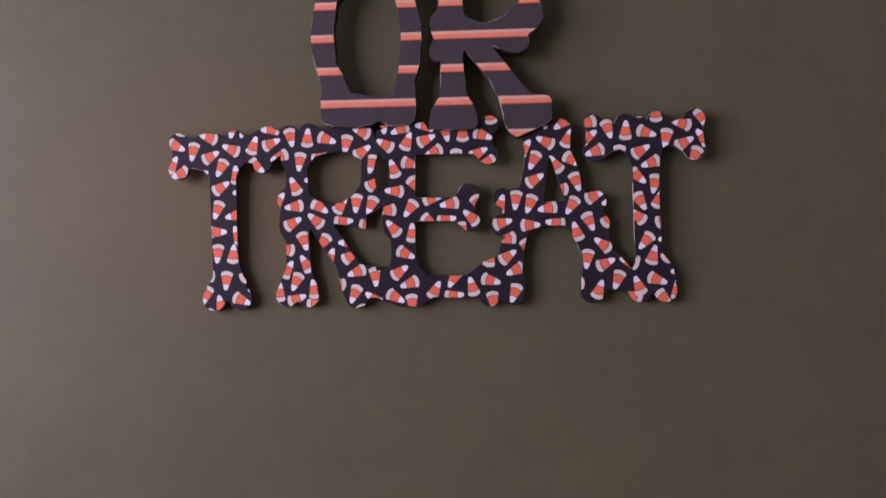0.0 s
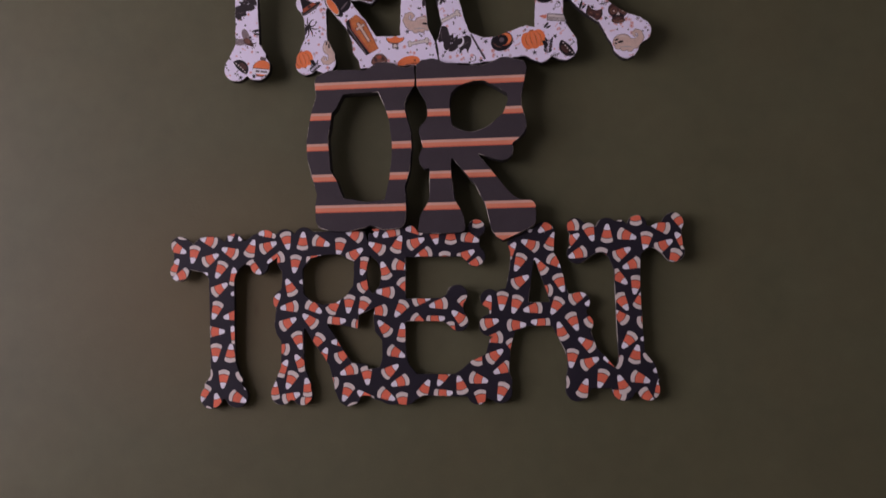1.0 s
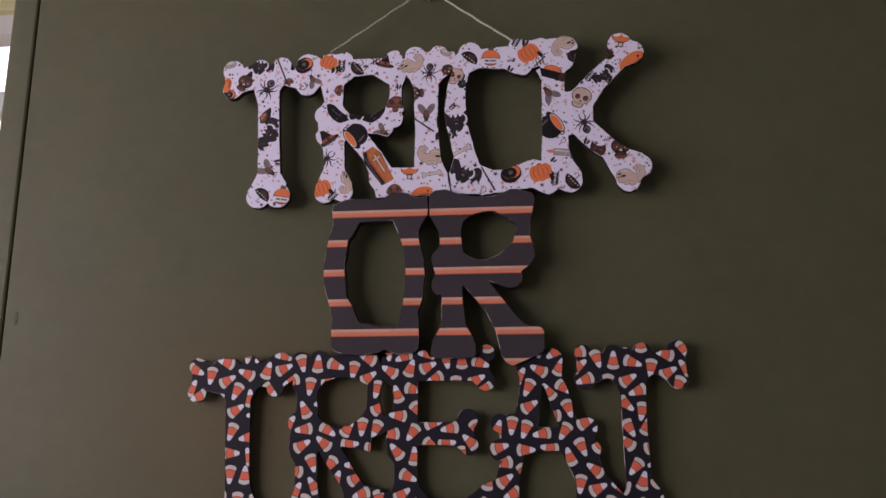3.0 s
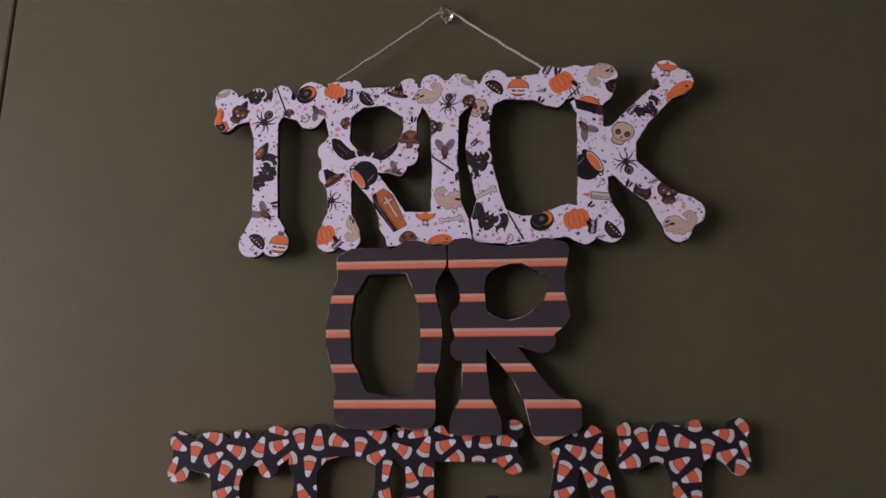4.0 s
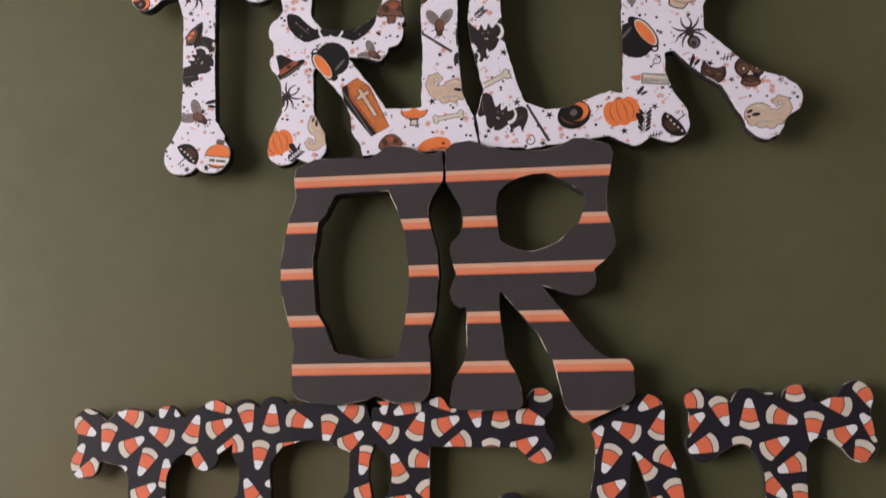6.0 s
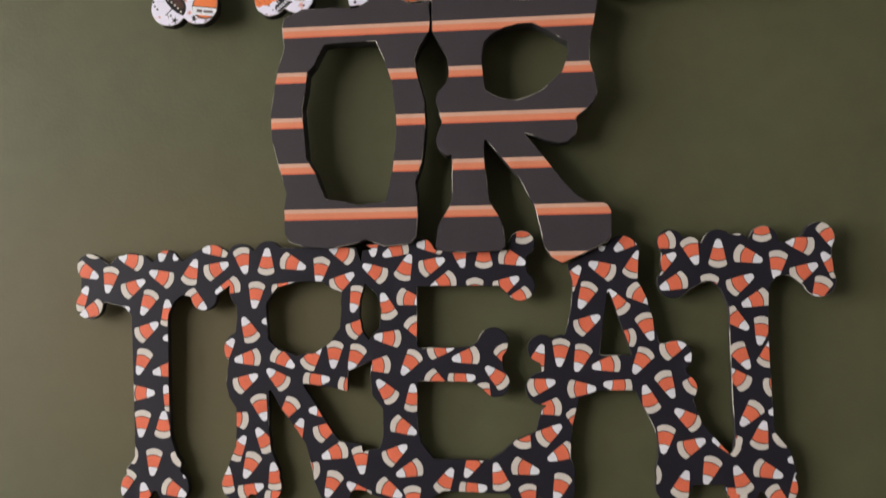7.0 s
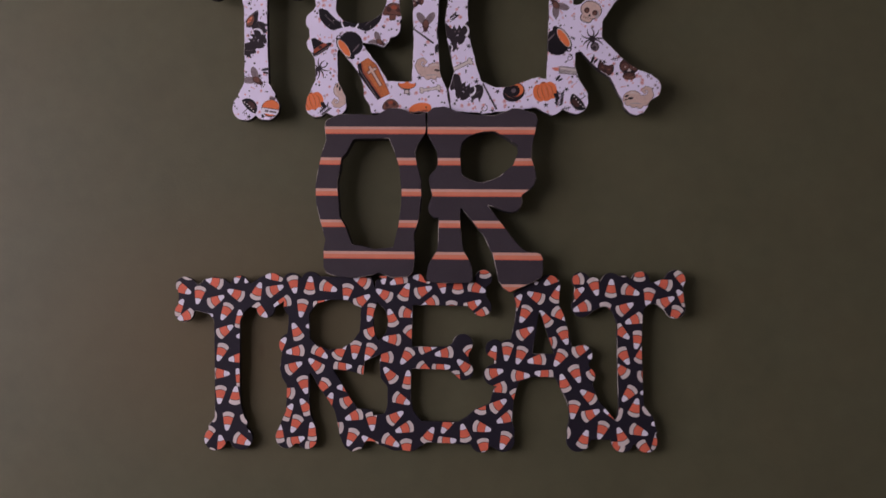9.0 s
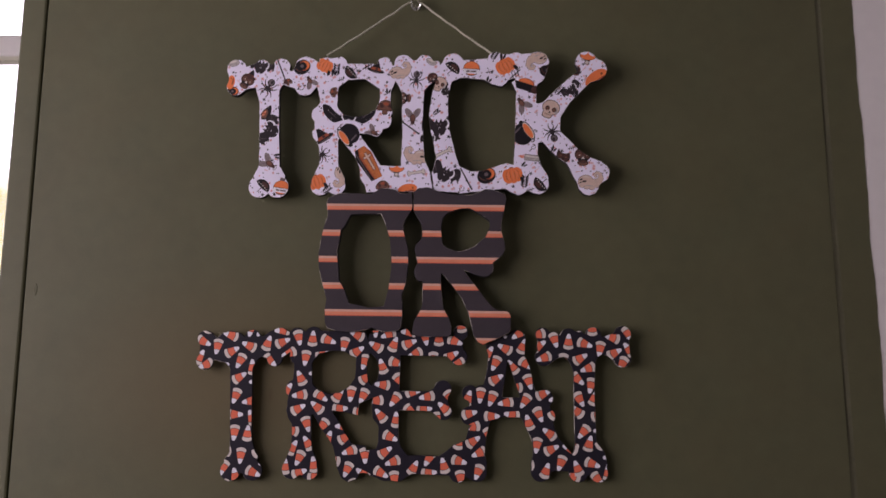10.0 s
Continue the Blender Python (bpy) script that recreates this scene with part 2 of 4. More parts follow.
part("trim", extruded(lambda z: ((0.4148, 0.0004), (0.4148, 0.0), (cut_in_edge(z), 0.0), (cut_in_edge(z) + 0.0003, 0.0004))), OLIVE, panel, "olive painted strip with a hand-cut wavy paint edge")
part("joint", box((-0.3930, 0.0035, 0.0), (-0.3912, 0.05, 2.5)), GAP, panel, "dark open joint between panel and corner board")
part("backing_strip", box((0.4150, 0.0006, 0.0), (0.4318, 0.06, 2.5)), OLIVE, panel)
part("joint", extruded(filled_groove), MARK, panel, "shallow painted-over joint between panel and corner board")
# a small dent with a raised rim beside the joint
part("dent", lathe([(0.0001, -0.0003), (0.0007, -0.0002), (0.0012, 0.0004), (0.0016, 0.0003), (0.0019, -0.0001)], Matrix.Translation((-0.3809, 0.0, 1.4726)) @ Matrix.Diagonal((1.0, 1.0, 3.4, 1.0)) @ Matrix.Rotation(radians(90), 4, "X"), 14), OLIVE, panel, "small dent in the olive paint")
structure("partition_core", box((-0.4185, 0.061, 0.0), (0.4315, 0.12, 2.5)), WHITE, "plain back of the olive partition", "wall")

# the space beyond, with its bright window
structure("wall_far_west", box((-3.2, 0.0, 0.0), (-3.1, 1.0, 2.5)), YELLOW, "pale yellow painted wall", "wall")
structure("wall_far_east", box((1.8, 0.12, 0.0), (1.9, 1.0, 2.5)), YELLOW, "pale yellow painted wall", "wall")
structure("wall_return", box((-3.1, -0.12, 0.0), (-1.7, -0.02, 2.5)), WHITE, "plain white painted wall", "wall")
far_wall = bmesh.new()
for lo, hi in (((-3.1, 0.9, 0.0), (-1.6, 1.0, 2.5)), ((-0.55, 0.9, 0.0), (1.8, 1.0, 2.5)), ((-1.6, 0.9, 0.0), (-0.55, 1.0, 0.9)), ((-1.6, 0.9, 2.35), (-0.55, 1.0, 2.5))):
    add_box(far_wall, lo, hi)
structure("wall_far_north", far_wall, YELLOW, "pale yellow painted wall with a tall window", "wall")


def window(name, m, width, height, rail):
    """A sash window: frame, meeting rail, sill and two panes, in the plane y = 0 of m."""
    root = tagged(new(name), "white painted sash window, bright with daylight", "window", kind="structure")
    root.matrix_world = m
    w, h = width / 2, height
    fr = bmesh.new()
    for lo, hi in (((-w, -0.03, 0), (-w + 0.05, 0.03, h)), ((w - 0.05, -0.03, 0), (w, 0.03, h)), ((-w + 0.05, -0.03, 0), (w - 0.05, 0.03, 0.05)), ((-w + 0.05, -0.03, h - 0.05), (w - 0.05, 0.03, h))):
        add_box(fr, lo, hi)
    part("window_frame", fr, WHITE, root)
    part("meeting_rail", box((-w + 0.05, -0.03, rail - 0.026), (w - 0.05, 0.03, rail + 0.026), 0.006), WHITE, root)
    part("window_sill", box((-w - 0.04, -0.12, -0.03), (w + 0.04, -0.031, 0.0), 0.004), WHITE, root)
    for lo, hi in ((0.05, rail - 0.026), (rail + 0.026, h - 0.05)):
        p = part("pane", box((-w + 0.05, -0.003, lo), (w - 0.05, 0.003, hi)), GLASS, root)
        p.visible_shadow = False
    return root


window("window_1", pose(-1.075, 0.95, 0.9), 1.05, 1.45, 1.231)
window("window_2", pose(-1.75, -1.00, 1.0, 0, 0, 90), 1.6, 1.35, 0.67)


def backdrop(name, m, w, h, low, split, strength, label):
    """A bright, blurred distance outside a window: foliage below, sky above."""
    mat, nt, b = material(name, (0, 0, 0), 1.0)
    co, sep, noi = nt.nodes.new("ShaderNodeTexCoord"), nt.nodes.new("ShaderNodeSeparateXYZ"), nt.nodes.new("ShaderNodeTexNoise")
    noi.inputs["Scale"].default_value = 1.5
    nt.links.new(co.outputs["Object"], sep.inputs[0])
    nt.links.new(co.outputs["Object"], noi.inputs["Vector"])
    add, mr, mix = nt.nodes.new("ShaderNodeMath"), nt.nodes.new("ShaderNodeMapRange"), nt.nodes.new("ShaderNodeMix")
    add.operation = "MULTIPLY_ADD"
    add.inputs[1].default_value = 0.25
    nt.links.new(noi.outputs["Fac"], add.inputs[0])
    nt.links.new(sep.outputs["Z"], add.inputs[2])
    mr.inputs["From Min"].default_value, mr.inputs["From Max"].default_value = split - 0.05, split + 0.12
    nt.links.new(add.outputs[0], mr.inputs["Value"])
    mix.data_type = "RGBA"
    mix.inputs["A"].default_value, mix.inputs["B"].default_value = (*low, 1), (1, 1, 1, 1)
    nt.links.new(mr.outputs[0], mix.inputs["Factor"])
    nt.links.new(mix.outputs["Result"], b.inputs["Emission Color"])
    b.inputs["Emission Strength"].default_value = strength
    bm = bmesh.new()
    bm.faces.new([bm.verts.new(v) for v in ((-w / 2, 0, 0), (w / 2, 0, 0), (w / 2, 0, h), (-w / 2, 0, h))])
    ob = structure(name, bm, mat, label, "backdrop")
    ob.matrix_world = m
    return ob


backdrop("backdrop", pose(-2.0, 4.2, -0.5), 5.0, 5.5, (0.33, 0.31, 0.15), 3.24, 3.0, "sunlit yellow green foliage under a white sky")


# ---- flat shapes for the cut-out letters, in millimetres ----
def polygon_field(gx, gz, pts):
    """Signed distance to a closed polygon, negative inside."""
    p = np.array(pts, float)
    q = np.roll(p, -1, 0)
    best, inside = np.full(gx.shape, 1e9), np.zeros(gx.shape, bool)
    for (x0, z0), (x1, z1) in zip(p, q):
        dx, dz = x1 - x0, z1 - z0
        k = np.clip(((gx - x0) * dx + (gz - z0) * dz) / (dx * dx + dz * dz + 1e-9), 0, 1)
        best = np.minimum(best, np.hypot(gx - x0 - k * dx, gz - z0 - k * dz))
        if z0 != z1:
            inside ^= ((z0 > gz) != (z1 > gz)) & (gx < (x1 - x0) * (gz - z0) / (z1 - z0) + x0)
    return np.where(inside, -best, best)


def smooth_union(a, b, k):
    h = np.clip(0.5 + 0.5 * (b - a) / k, 0, 1)
    return b * (1 - h) + a * h - k * h * (1 - h)


def letter_field(shape, gx, gz, rough=0.0, soft=1.0):
    field = np.full(gx.shape, 1e3)
    for stroke in shape["strokes"]:
        field = smooth_union(field, polygon_field(gx, gz, stroke), soft)
    for x, z, r in shape["discs"]:
        field = smooth_union(field, np.hypot(gx - x, gz - z) - r, soft)
    for hole in shape["holes"]:
        field = np.maximum(field, -polygon_field(gx, gz, hole))
    for k, amp in ((0.55, 0.5), (1.3, 0.35)):
        field = field + rough * amp * np.sin(k * gx + 2.1 * np.sin(0.31 * k * gz)) * np.sin(k * gz + 1.7 * np.sin(0.27 * k * gx))
    return field


def contours(field, x0, z0, step):
    """The closed zero lines of a field on a grid, softened a little."""
    nz, nx = field.shape
    inside = field < 0
    links, where = {}, {}

    def cross(i, j, di, dj):
        key = (i, j, di, dj)
        if key not in where:
            a, b = field[j, i], field[j + dj, i + di]
            k = a / (a - b)
            where[key] = (x0 + (i + di * k) * step, z0 + (j + dj * k) * step)
        return key

    mixed = inside[:-1, :-1].astype(int) + inside[1:, :-1] + inside[:-1, 1:] + inside[1:, 1:]
    for j, i in zip(*np.nonzero((mixed > 0) & (mixed < 4))):
        c = [inside[j, i], inside[j, i + 1], inside[j + 1, i + 1], inside[j + 1, i]]
        e = [(i, j, 1, 0), (i + 1, j, 0, 1), (i, j + 1, 1, 0), (i, j, 0, 1)]
        outs = [n for n in range(4) if c[n] and not c[(n + 1) % 4]]
        ins = [n for n in range(4) if not c[n] and c[(n + 1) % 4]]
        for a in ins:
            b = min(outs, key=lambda n: (n - a) % 4)
            links[cross(*e[a])] = cross(*e[b])
    loops = []
    while links:
        first = here = next(iter(links))
        loop = []
        while here in links:
            loop.append(where[here])
            here = links.pop(here)
        p = np.array(loop)
        if len(p) < 24:
            continue
        for _ in range(2):
            p = 0.5 * p + 0.25 * (np.roll(p, 1, 0) + np.roll(p, -1, 0))
        keep = [0]
        for n in range(1, len(p)):
            if np.hypot(*(p[n] - p[keep[-1]])) > 0.55:
                keep.append(n)
        loops.append(p[keep])
    return loops


def inset(p, by):
    """A loop moved inwards; the loops keep the solid on their left or right alike, so the side is taken from the turn."""
    d = np.roll(p, -1, 0) - np.roll(p, 1, 0)
    n = np.stack([-d[:, 1], d[:, 0]], -1) / (np.hypot(d[:, 0], d[:, 1])[:, None] + 1e-9)
    return p + SOLID * by * n


def within(points, loop):
    """Which points lie inside a closed loop."""
    x, z = points[:, 0], points[:, 1]
    p, q = loop, np.roll(loop, -1, 0)
    inside = np.zeros(len(points), bool)
    for (x0, z0), (x1, z1) in zip(p, q):
        if z0 != z1:
            inside ^= ((z0 > z) != (z1 > z)) & (x < (x1 - x0) * (z - z0) / (z1 - z0) + x0)
    return inside


def oval(x, z, rx, rz, turn=0.0, n=18, start=0.0, sweep=360.0):
    t = np.radians(start + sweep * np.arange(n) / (n if sweep == 360.0 else n - 1))
    c, s = math.cos(radians(turn)), math.sin(radians(turn))
    a, b = rx * np.cos(t), rz * np.sin(t)
    return np.stack([x + a * c - b * s, z + a * s + b * c], -1)


def bar(x0, z0, x1, z1, w0, w1=None):
    w1 = w0 if w1 is None else w1
    d = np.array([x1 - x0, z1 - z0])
    n = np.array([-d[1], d[0]]) / (np.hypot(*d) + 1e-9)
    a, b = np.array([x0, z0]), np.array([x1, z1])
    return np.array([a + n * w0 / 2, a - n * w0 / 2, b - n * w1 / 2, b + n * w1 / 2])


def poly(*rows):
    return np.array(rows, float)


def rounded(p):
    """A polygon with its corners cut once."""
    q = np.roll(p, -1, 0)
    return np.stack([0.8 * p + 0.2 * q, 0.2 * p + 0.8 * q], 1).reshape(-1, 2)


def placed(shapes, x, z, size, turn):
    c, s = math.cos(radians(turn)), math.sin(radians(turn))
    return [(mat, np.stack([x + size * (p[:, 0] * c - p[:, 1] * s), z + size * (p[:, 0] * s + p[:, 1] * c)], -1)) for mat, p in shapes]


# the printed pictures, each about two units wide
def candy_corn(rng):
    """Cream base, orange middle and white tip, the tip towards +x; one unit is the length."""
    def half(x):
        return 0.352 - 0.25 * (x + 0.5)

    def piece(a, b, bow_a, bow_b):
        t = np.linspace(-1, 1, 7)
        lo = np.stack([a - bow_a * (1 - t * t), t * half(a)], -1)
        hi = np.stack([b - bow_b * (1 - t * t), t * half(b)], -1)
        return np.concatenate([lo, hi[::-1]])
    k = rng.uniform(-0.02, 0.02)
    end = [(-0.25, half(-0.25) - 0.002), (-0.31, half(-0.31) + 0.004), (-0.365, half(-0.365) - 0.004), (-0.41, 0.272), (-0.445, 0.215), (-0.475, 0.135), (-0.5, 0.0)]
    rim = np.array(end + [(x, -z) for x, z in end[-2::-1]])
    base = np.concatenate([rim, piece(-0.19 + k, -0.19 + k, 0.075, 0.075)[:7]])
    tip = np.concatenate([piece(0.2, 0.2, 0.03, 0.03)[:7][::-1], oval(0.385, 0.0, 0.115, 0.112, 0, 8, -85, 170)])
    return [(ORANGE, piece(-0.21 + k, 0.21, 0.075, 0.03)), (CREAM, base), (SNOW, tip),
            (INK, piece(-0.2 + k, -0.172 + k, 0.075, 0.075)), (BROWN, piece(0.19, 0.21, 0.03, 0.03))]


def pumpkin(rng):
    ribs = [(RUST, ribbon([(0.62 * x, -0.62), (x, -0.2), (1.02 * x, 0.2), (0.55 * x, 0.66)], [0.015, 0.05, 0.05, 0.015])) for x in (-0.62, -0.22, 0.22, 0.62)]
    shine = [(PEACH, ribbon([(x, -0.5), (1.12 * x, 0.0), (0.9 * x, 0.48)], [0.02, 0.07, 0.02])) for x in (-0.42, 0.04, 0.4)]
    leaf = [(INK, rounded(poly((0.62, -0.3), (0.95, -0.35), (1.05, -0.75), (0.82, -1.05), (0.66, -0.75))))]
    return [(PUMPKIN, oval(0.5, 0, 0.5, 0.74)), (PUMPKIN, oval(-0.5, 0, 0.5, 0.74)), (PUMPKIN, oval(0, 0, 0.6, 0.82))] + ribs + shine + [(RUST, oval(0.02, 0.78, 0.2, 0.07, 0, 8))] + leaf


def spider(rng):
    """Head in the middle, the round abdomen towards +x, eight bent legs."""
    out = []
    for side in (-1, 1):
        for a, b, r in ((50, 14, 1.05), (82, 50, 0.98), (118, 150, 0.95), (148, 196, 0.92)):
            a, b = radians(a + rng.uniform(-6, 6)), radians(b + rng.uniform(-8, 8))
            legs = [(0.1 * math.cos(a), 0.1 * math.sin(a)), (0.5 * r * math.cos(a), 0.5 * r * math.sin(a))]
            kx, kz = legs[-1]
            legs += [(kx + 0.24 * r * math.cos(0.5 * (a + b)), kz + 0.24 * r * math.sin(0.5 * (a + b))), (kx + 0.24 * r * math.cos(0.5 * (a + b)) + 0.3 * math.cos(b), kz + 0.24 * r * math.sin(0.5 * (a + b)) + 0.3 * math.sin(b))]
            out.append((DUSK, ribbon([(x, side * z) for x, z in legs], [0.13, 0.12, 0.09, 0.04])))
    return out + [(DUSK, oval(0.7, 0, 0.39, 0.36)), (GREY, oval(0.74, 0.02, 0.28, 0.25)), (DUSK, oval(0.78, -0.05, 0.17, 0.13)), (DUSK, oval(0.1, 0, 0.28, 0.2)), (DUSK, oval(-0.14, 0, 0.13, 0.14))]


def bat(rng):
    wing = rounded(poly((0, 0.2), (0.05, 0.24), (0.12, 0.46), (0.22, 0.22), (0.34, 0.34), (0.55, 0.6), (0.82, 0.6), (1.0, 0.28), (1.0, -0.3), (0.84, -0.06), (0.62, -0.36), (0.45, -0.16), (0.26, -0.52), (0, -0.6)))
    moon = np.concatenate([oval(0.34, 0.1, 0.27, 0.32, 0, 12, 120, -190), oval(0.26, 0.14, 0.25, 0.26, 0, 12, -65, 185)])
    return [(DUSK, np.concatenate([wing, (wing * (-1, 1))[::-1]])), (GREY, oval(0.68, 0.1, 0.012, 0.26, -30, 8)), (GREY, oval(-0.68, 0.1, 0.012, 0.26, 30, 8)), (SNOW, moon),
            (GREY, oval(-0.09, 0.1, 0.04, 0.05, 0, 7)), (GREY, oval(0.09, 0.1, 0.04, 0.05, 0, 7)), (SNOW, poly((-0.05, -0.08), (-0.01, -0.08), (-0.03, -0.17))), (SNOW, poly((0.02, -0.08), (0.06, -0.08), (0.04, -0.17)))]


def bowbat(rng):
    """A bat with wings bent upwards and white moons beside its head."""
    wing = rounded(poly((0, 0.04), (0.06, 0.06), (0.13, 0.2), (0.18, 0.02), (0.36, 0.04), (0.55, 0.2), (0.72, 0.38), (0.98, 0.42), (0.92, 0.1), (0.74, -0.12), (0.52, -0.26), (0.34, -0.2), (0.18, -0.14), (0, -0.12)))
    moon = [(SNOW, bar(0.17, -0.16, 0.24, -0.05, 0.05)), (SNOW, bar(0.24, -0.06, 0.25, 0.1, 0.05, 0.02)), (SNOW, bar(-0.17, -0.16, -0.24, -0.05, 0.05)), (SNOW, bar(-0.24, -0.06, -0.25, 0.1, 0.05, 0.02))]
    return [(INK, np.concatenate([wing, (wing * (-1, 1))[::-1]])), (GREY, oval(0.6, 0.06, 0.012, 0.2, -50, 8)), (GREY, oval(-0.6, 0.06, 0.012, 0.2, 50, 8))] + moon + [(CREAM, oval(s * x, z, 0.012, 0.012, 0, 6)) for x, z in ((0.5, 0.05), (0.75, 0.2), (0.62, -0.1)) for s in (-1, 1)]


def kettle(rng):
    return [(INK, poly((-1.0, 0.1), (0.95, 0.1), (0.8, -0.5), (-0.7, -0.5))), (BROWN, oval(0.75, -0.2, 0.3, 0.35)), (RUST, oval(-0.05, 0.1, 0.66, 0.42, 0, 14, 0, 180)), (PUMPKIN, oval(-0.08, 0.1, 0.6, 0.36, 0, 14, 0, 180))]


def lens(rng):
    return [(INK, oval(0, 0, 1.0, 0.85)), (RUST, oval(0.28, 0.05, 0.62, 0.6)), (PUMPKIN, oval(0.42, 0.02, 0.5, 0.5)), (INK, oval(0.1, 0.08, 0.5, 0.48)), (GREY, oval(0.05, 0.12, 0.22, 0.2)), (UMBER, ribbon([(-0.75, 0.3), (-0.62, -0.1), (-0.3, -0.5)], [0.03, 0.1, 0.03]))]


def dome(rng):
    out = [(INK, bar(0.05, -0.1, 0.0, -0.95, 0.09, 0.06)), (INK, bar(0, -0.75, 0.35, -0.95, 0.05)), (INK, np.concatenate([oval(0, -0.1, 1.0, 0.86, 0, 14, 0, 180), poly((-0.5, -0.26), (0, -0.30), (0.5, -0.26))])), (BROWN, oval(0.1, 0.3, 0.5, 0.26))]
    return out + [(CREAM, oval(x, -0.06 + 0.1 * (1 - x * x), 0.085, 0.07, 0, 8)) for x in (-0.66, -0.33, 0, 0.33, 0.66)]


def skull(rng):
    teeth = [(UMBER, bar(-0.55, -0.66, 0.3, -0.7, 0.035))] + [(UMBER, bar(x, -0.6, x - 0.02, -0.8, 0.03)) for x in (-0.4, -0.2, 0.0, 0.2)]
    return [(INK, oval(0, 0.14, 0.98, 0.86)), (INK, rounded(poly((-0.75, -0.45), (-0.72, -1.02), (-0.3, -1.16), (0.3, -1.1), (0.48, -0.5)))), (TAN, oval(0, 0.14, 0.91, 0.79)), (SMOKE, oval(0.62, -0.1, 0.2, 0.4, 20)), (TAN, rounded(poly((-0.66, -0.42), (-0.64, -0.96), (-0.28, -1.08), (0.26, -1.02), (0.4, -0.45)))),
            (BROWN, oval(-0.36, -0.02, 0.25, 0.27)), (BROWN, oval(0.4, -0.02, 0.25, 0.27)), (UMBER, oval(-0.34, -0.06, 0.13, 0.15)), (UMBER, oval(0.42, -0.06, 0.13, 0.15)), (INK, poly((-0.12, -0.5), (0.14, -0.5), (0.02, -0.24)))] + teeth


def coffin(rng):
    def case(k, dz):
        return poly((-1.0, 0.20), (-0.98, -0.24), (-0.5, -0.42), (1.0, -0.28), (1.04, 0.24), (-0.5, 0.40)) * (1, k) + (0, dz)
    return [(INK, case(1.12, -0.12)), (GREY, bar(-0.9, -0.44, 0.95, -0.4, 0.04)), (INK, case(1.0, 0.0)), (RUST, case(0.92, 0.02)), (COPPER, case(0.76, 0.03)), (RUST, bar(-0.5, -0.28, 0.95, -0.2, 0.05)), (BROWN, bar(-0.62, 0.05, 0.5, 0.05, 0.17)), (BROWN, bar(-0.36, -0.2, -0.36, 0.3, 0.17)), (TAN, bar(-0.6, 0.05, 0.48, 0.05, 0.11)), (TAN, bar(-0.36, -0.17, -0.36, 0.27, 0.11))]


def cauldron(rng):
    return [(INK, oval(0.88, 0.3, 0.2, 0.2)), (INK, oval(-0.88, 0.3, 0.2, 0.2)), (PAPER, oval(0.9, 0.3, 0.1, 0.1)), (INK, oval(0, -0.2, 0.95, 0.85)), (INK, oval(0, 0.42, 0.92, 0.4)), (CREAM, oval(0, 0.45, 0.8, 0.3)), (PUMPKIN, oval(0, 0.42, 0.72, 0.25)), (GREY, oval(-0.5, -0.3, 0.07, 0.4, 15))]


def hat(rng):
    return [(INK, oval(0, -0.35, 1.0, 0.26)), (INK, poly((-0.62, -0.3), (-0.2, 0.85), (0.1, 0.75), (0.62, -0.3))), (RUST, poly((-0.62, -0.3), (-0.52, 0.0), (0.5, 0.0), (0.62, -0.3))), (BROWN, oval(0.05, -0.15, 0.16, 0.13)), (GREY, oval(0, -0.48, 0.85, 0.04))]


def bottle(rng):
    return [(GREY, poly((-0.25, 0.5), (0.25, 0.5), (0.3, 1.1), (-0.3, 1.1))), (INK, oval(0, -0.1, 1.0, 0.9)), (PUMPKIN, oval(0, -0.06, 0.93, 0.83)), (SNOW, poly((-0.95, -0.15), (0.95, -0.15), (0.9, -0.72), (-0.9, -0.72))), (INK, bar(-0.95, -0.13, 0.95, -0.13, 0.06)),
            (GREY, bar(-0.6, -0.42, -0.2, -0.44, 0.22)), (GREY, bar(-0.1, -0.44, 0.6, -0.42, 0.18))]


def flask(rng):
    return [(INK, oval(0, -0.5, 1.3, 0.75)), (PUMPKIN, oval(0, -0.5, 1.2, 0.68)), (PAPER, oval(-0.75, -1.1, 0.7, 0.55)), (PAPER, oval(0.75, -1.1, 0.7, 0.55)), (GREY, poly((-0.35, 0.2), (0.35, 0.2), (0.42, 0.95), (-0.42, 0.95))), (CREAM, poly((-0.22, 0.35), (0.22, 0.35), (0.26, 0.8), (-0.26, 0.8))), (INK, bar(-0.5, 0.3, 0.5, 0.3, 0.12))]


def owl(rng):
    """A dark brown grinning skull with ringed eyes and a pale nose."""
    return [(INK, oval(0, 0.25, 0.98, 0.84)), (BROWN, oval(0, 0.27, 0.92, 0.78)), (INK, oval(0, -0.5, 0.58, 0.5)), (BROWN, oval(0, -0.78, 0.66, 0.36)), (UMBER, oval(0, -0.84, 0.5, 0.2)), (INK, ribbon([(-0.55, -0.62), (0, -0.78), (0.55, -0.62)], [0.05, 0.09, 0.05])),
            (UMBER, oval(-0.42, 0.18, 0.33, 0.34)), (UMBER, oval(0.42, 0.18, 0.33, 0.34)), (BROWN, oval(-0.42, 0.18, 0.22, 0.23)), (BROWN, oval(0.42, 0.18, 0.22, 0.23)), (TAN, oval(-0.4, 0.16, 0.09, 0.1)), (TAN, oval(0.44, 0.16, 0.09, 0.1)), (CREAM, poly((-0.2, -0.28), (0.2, -0.28), (0.02, 0.06)))]


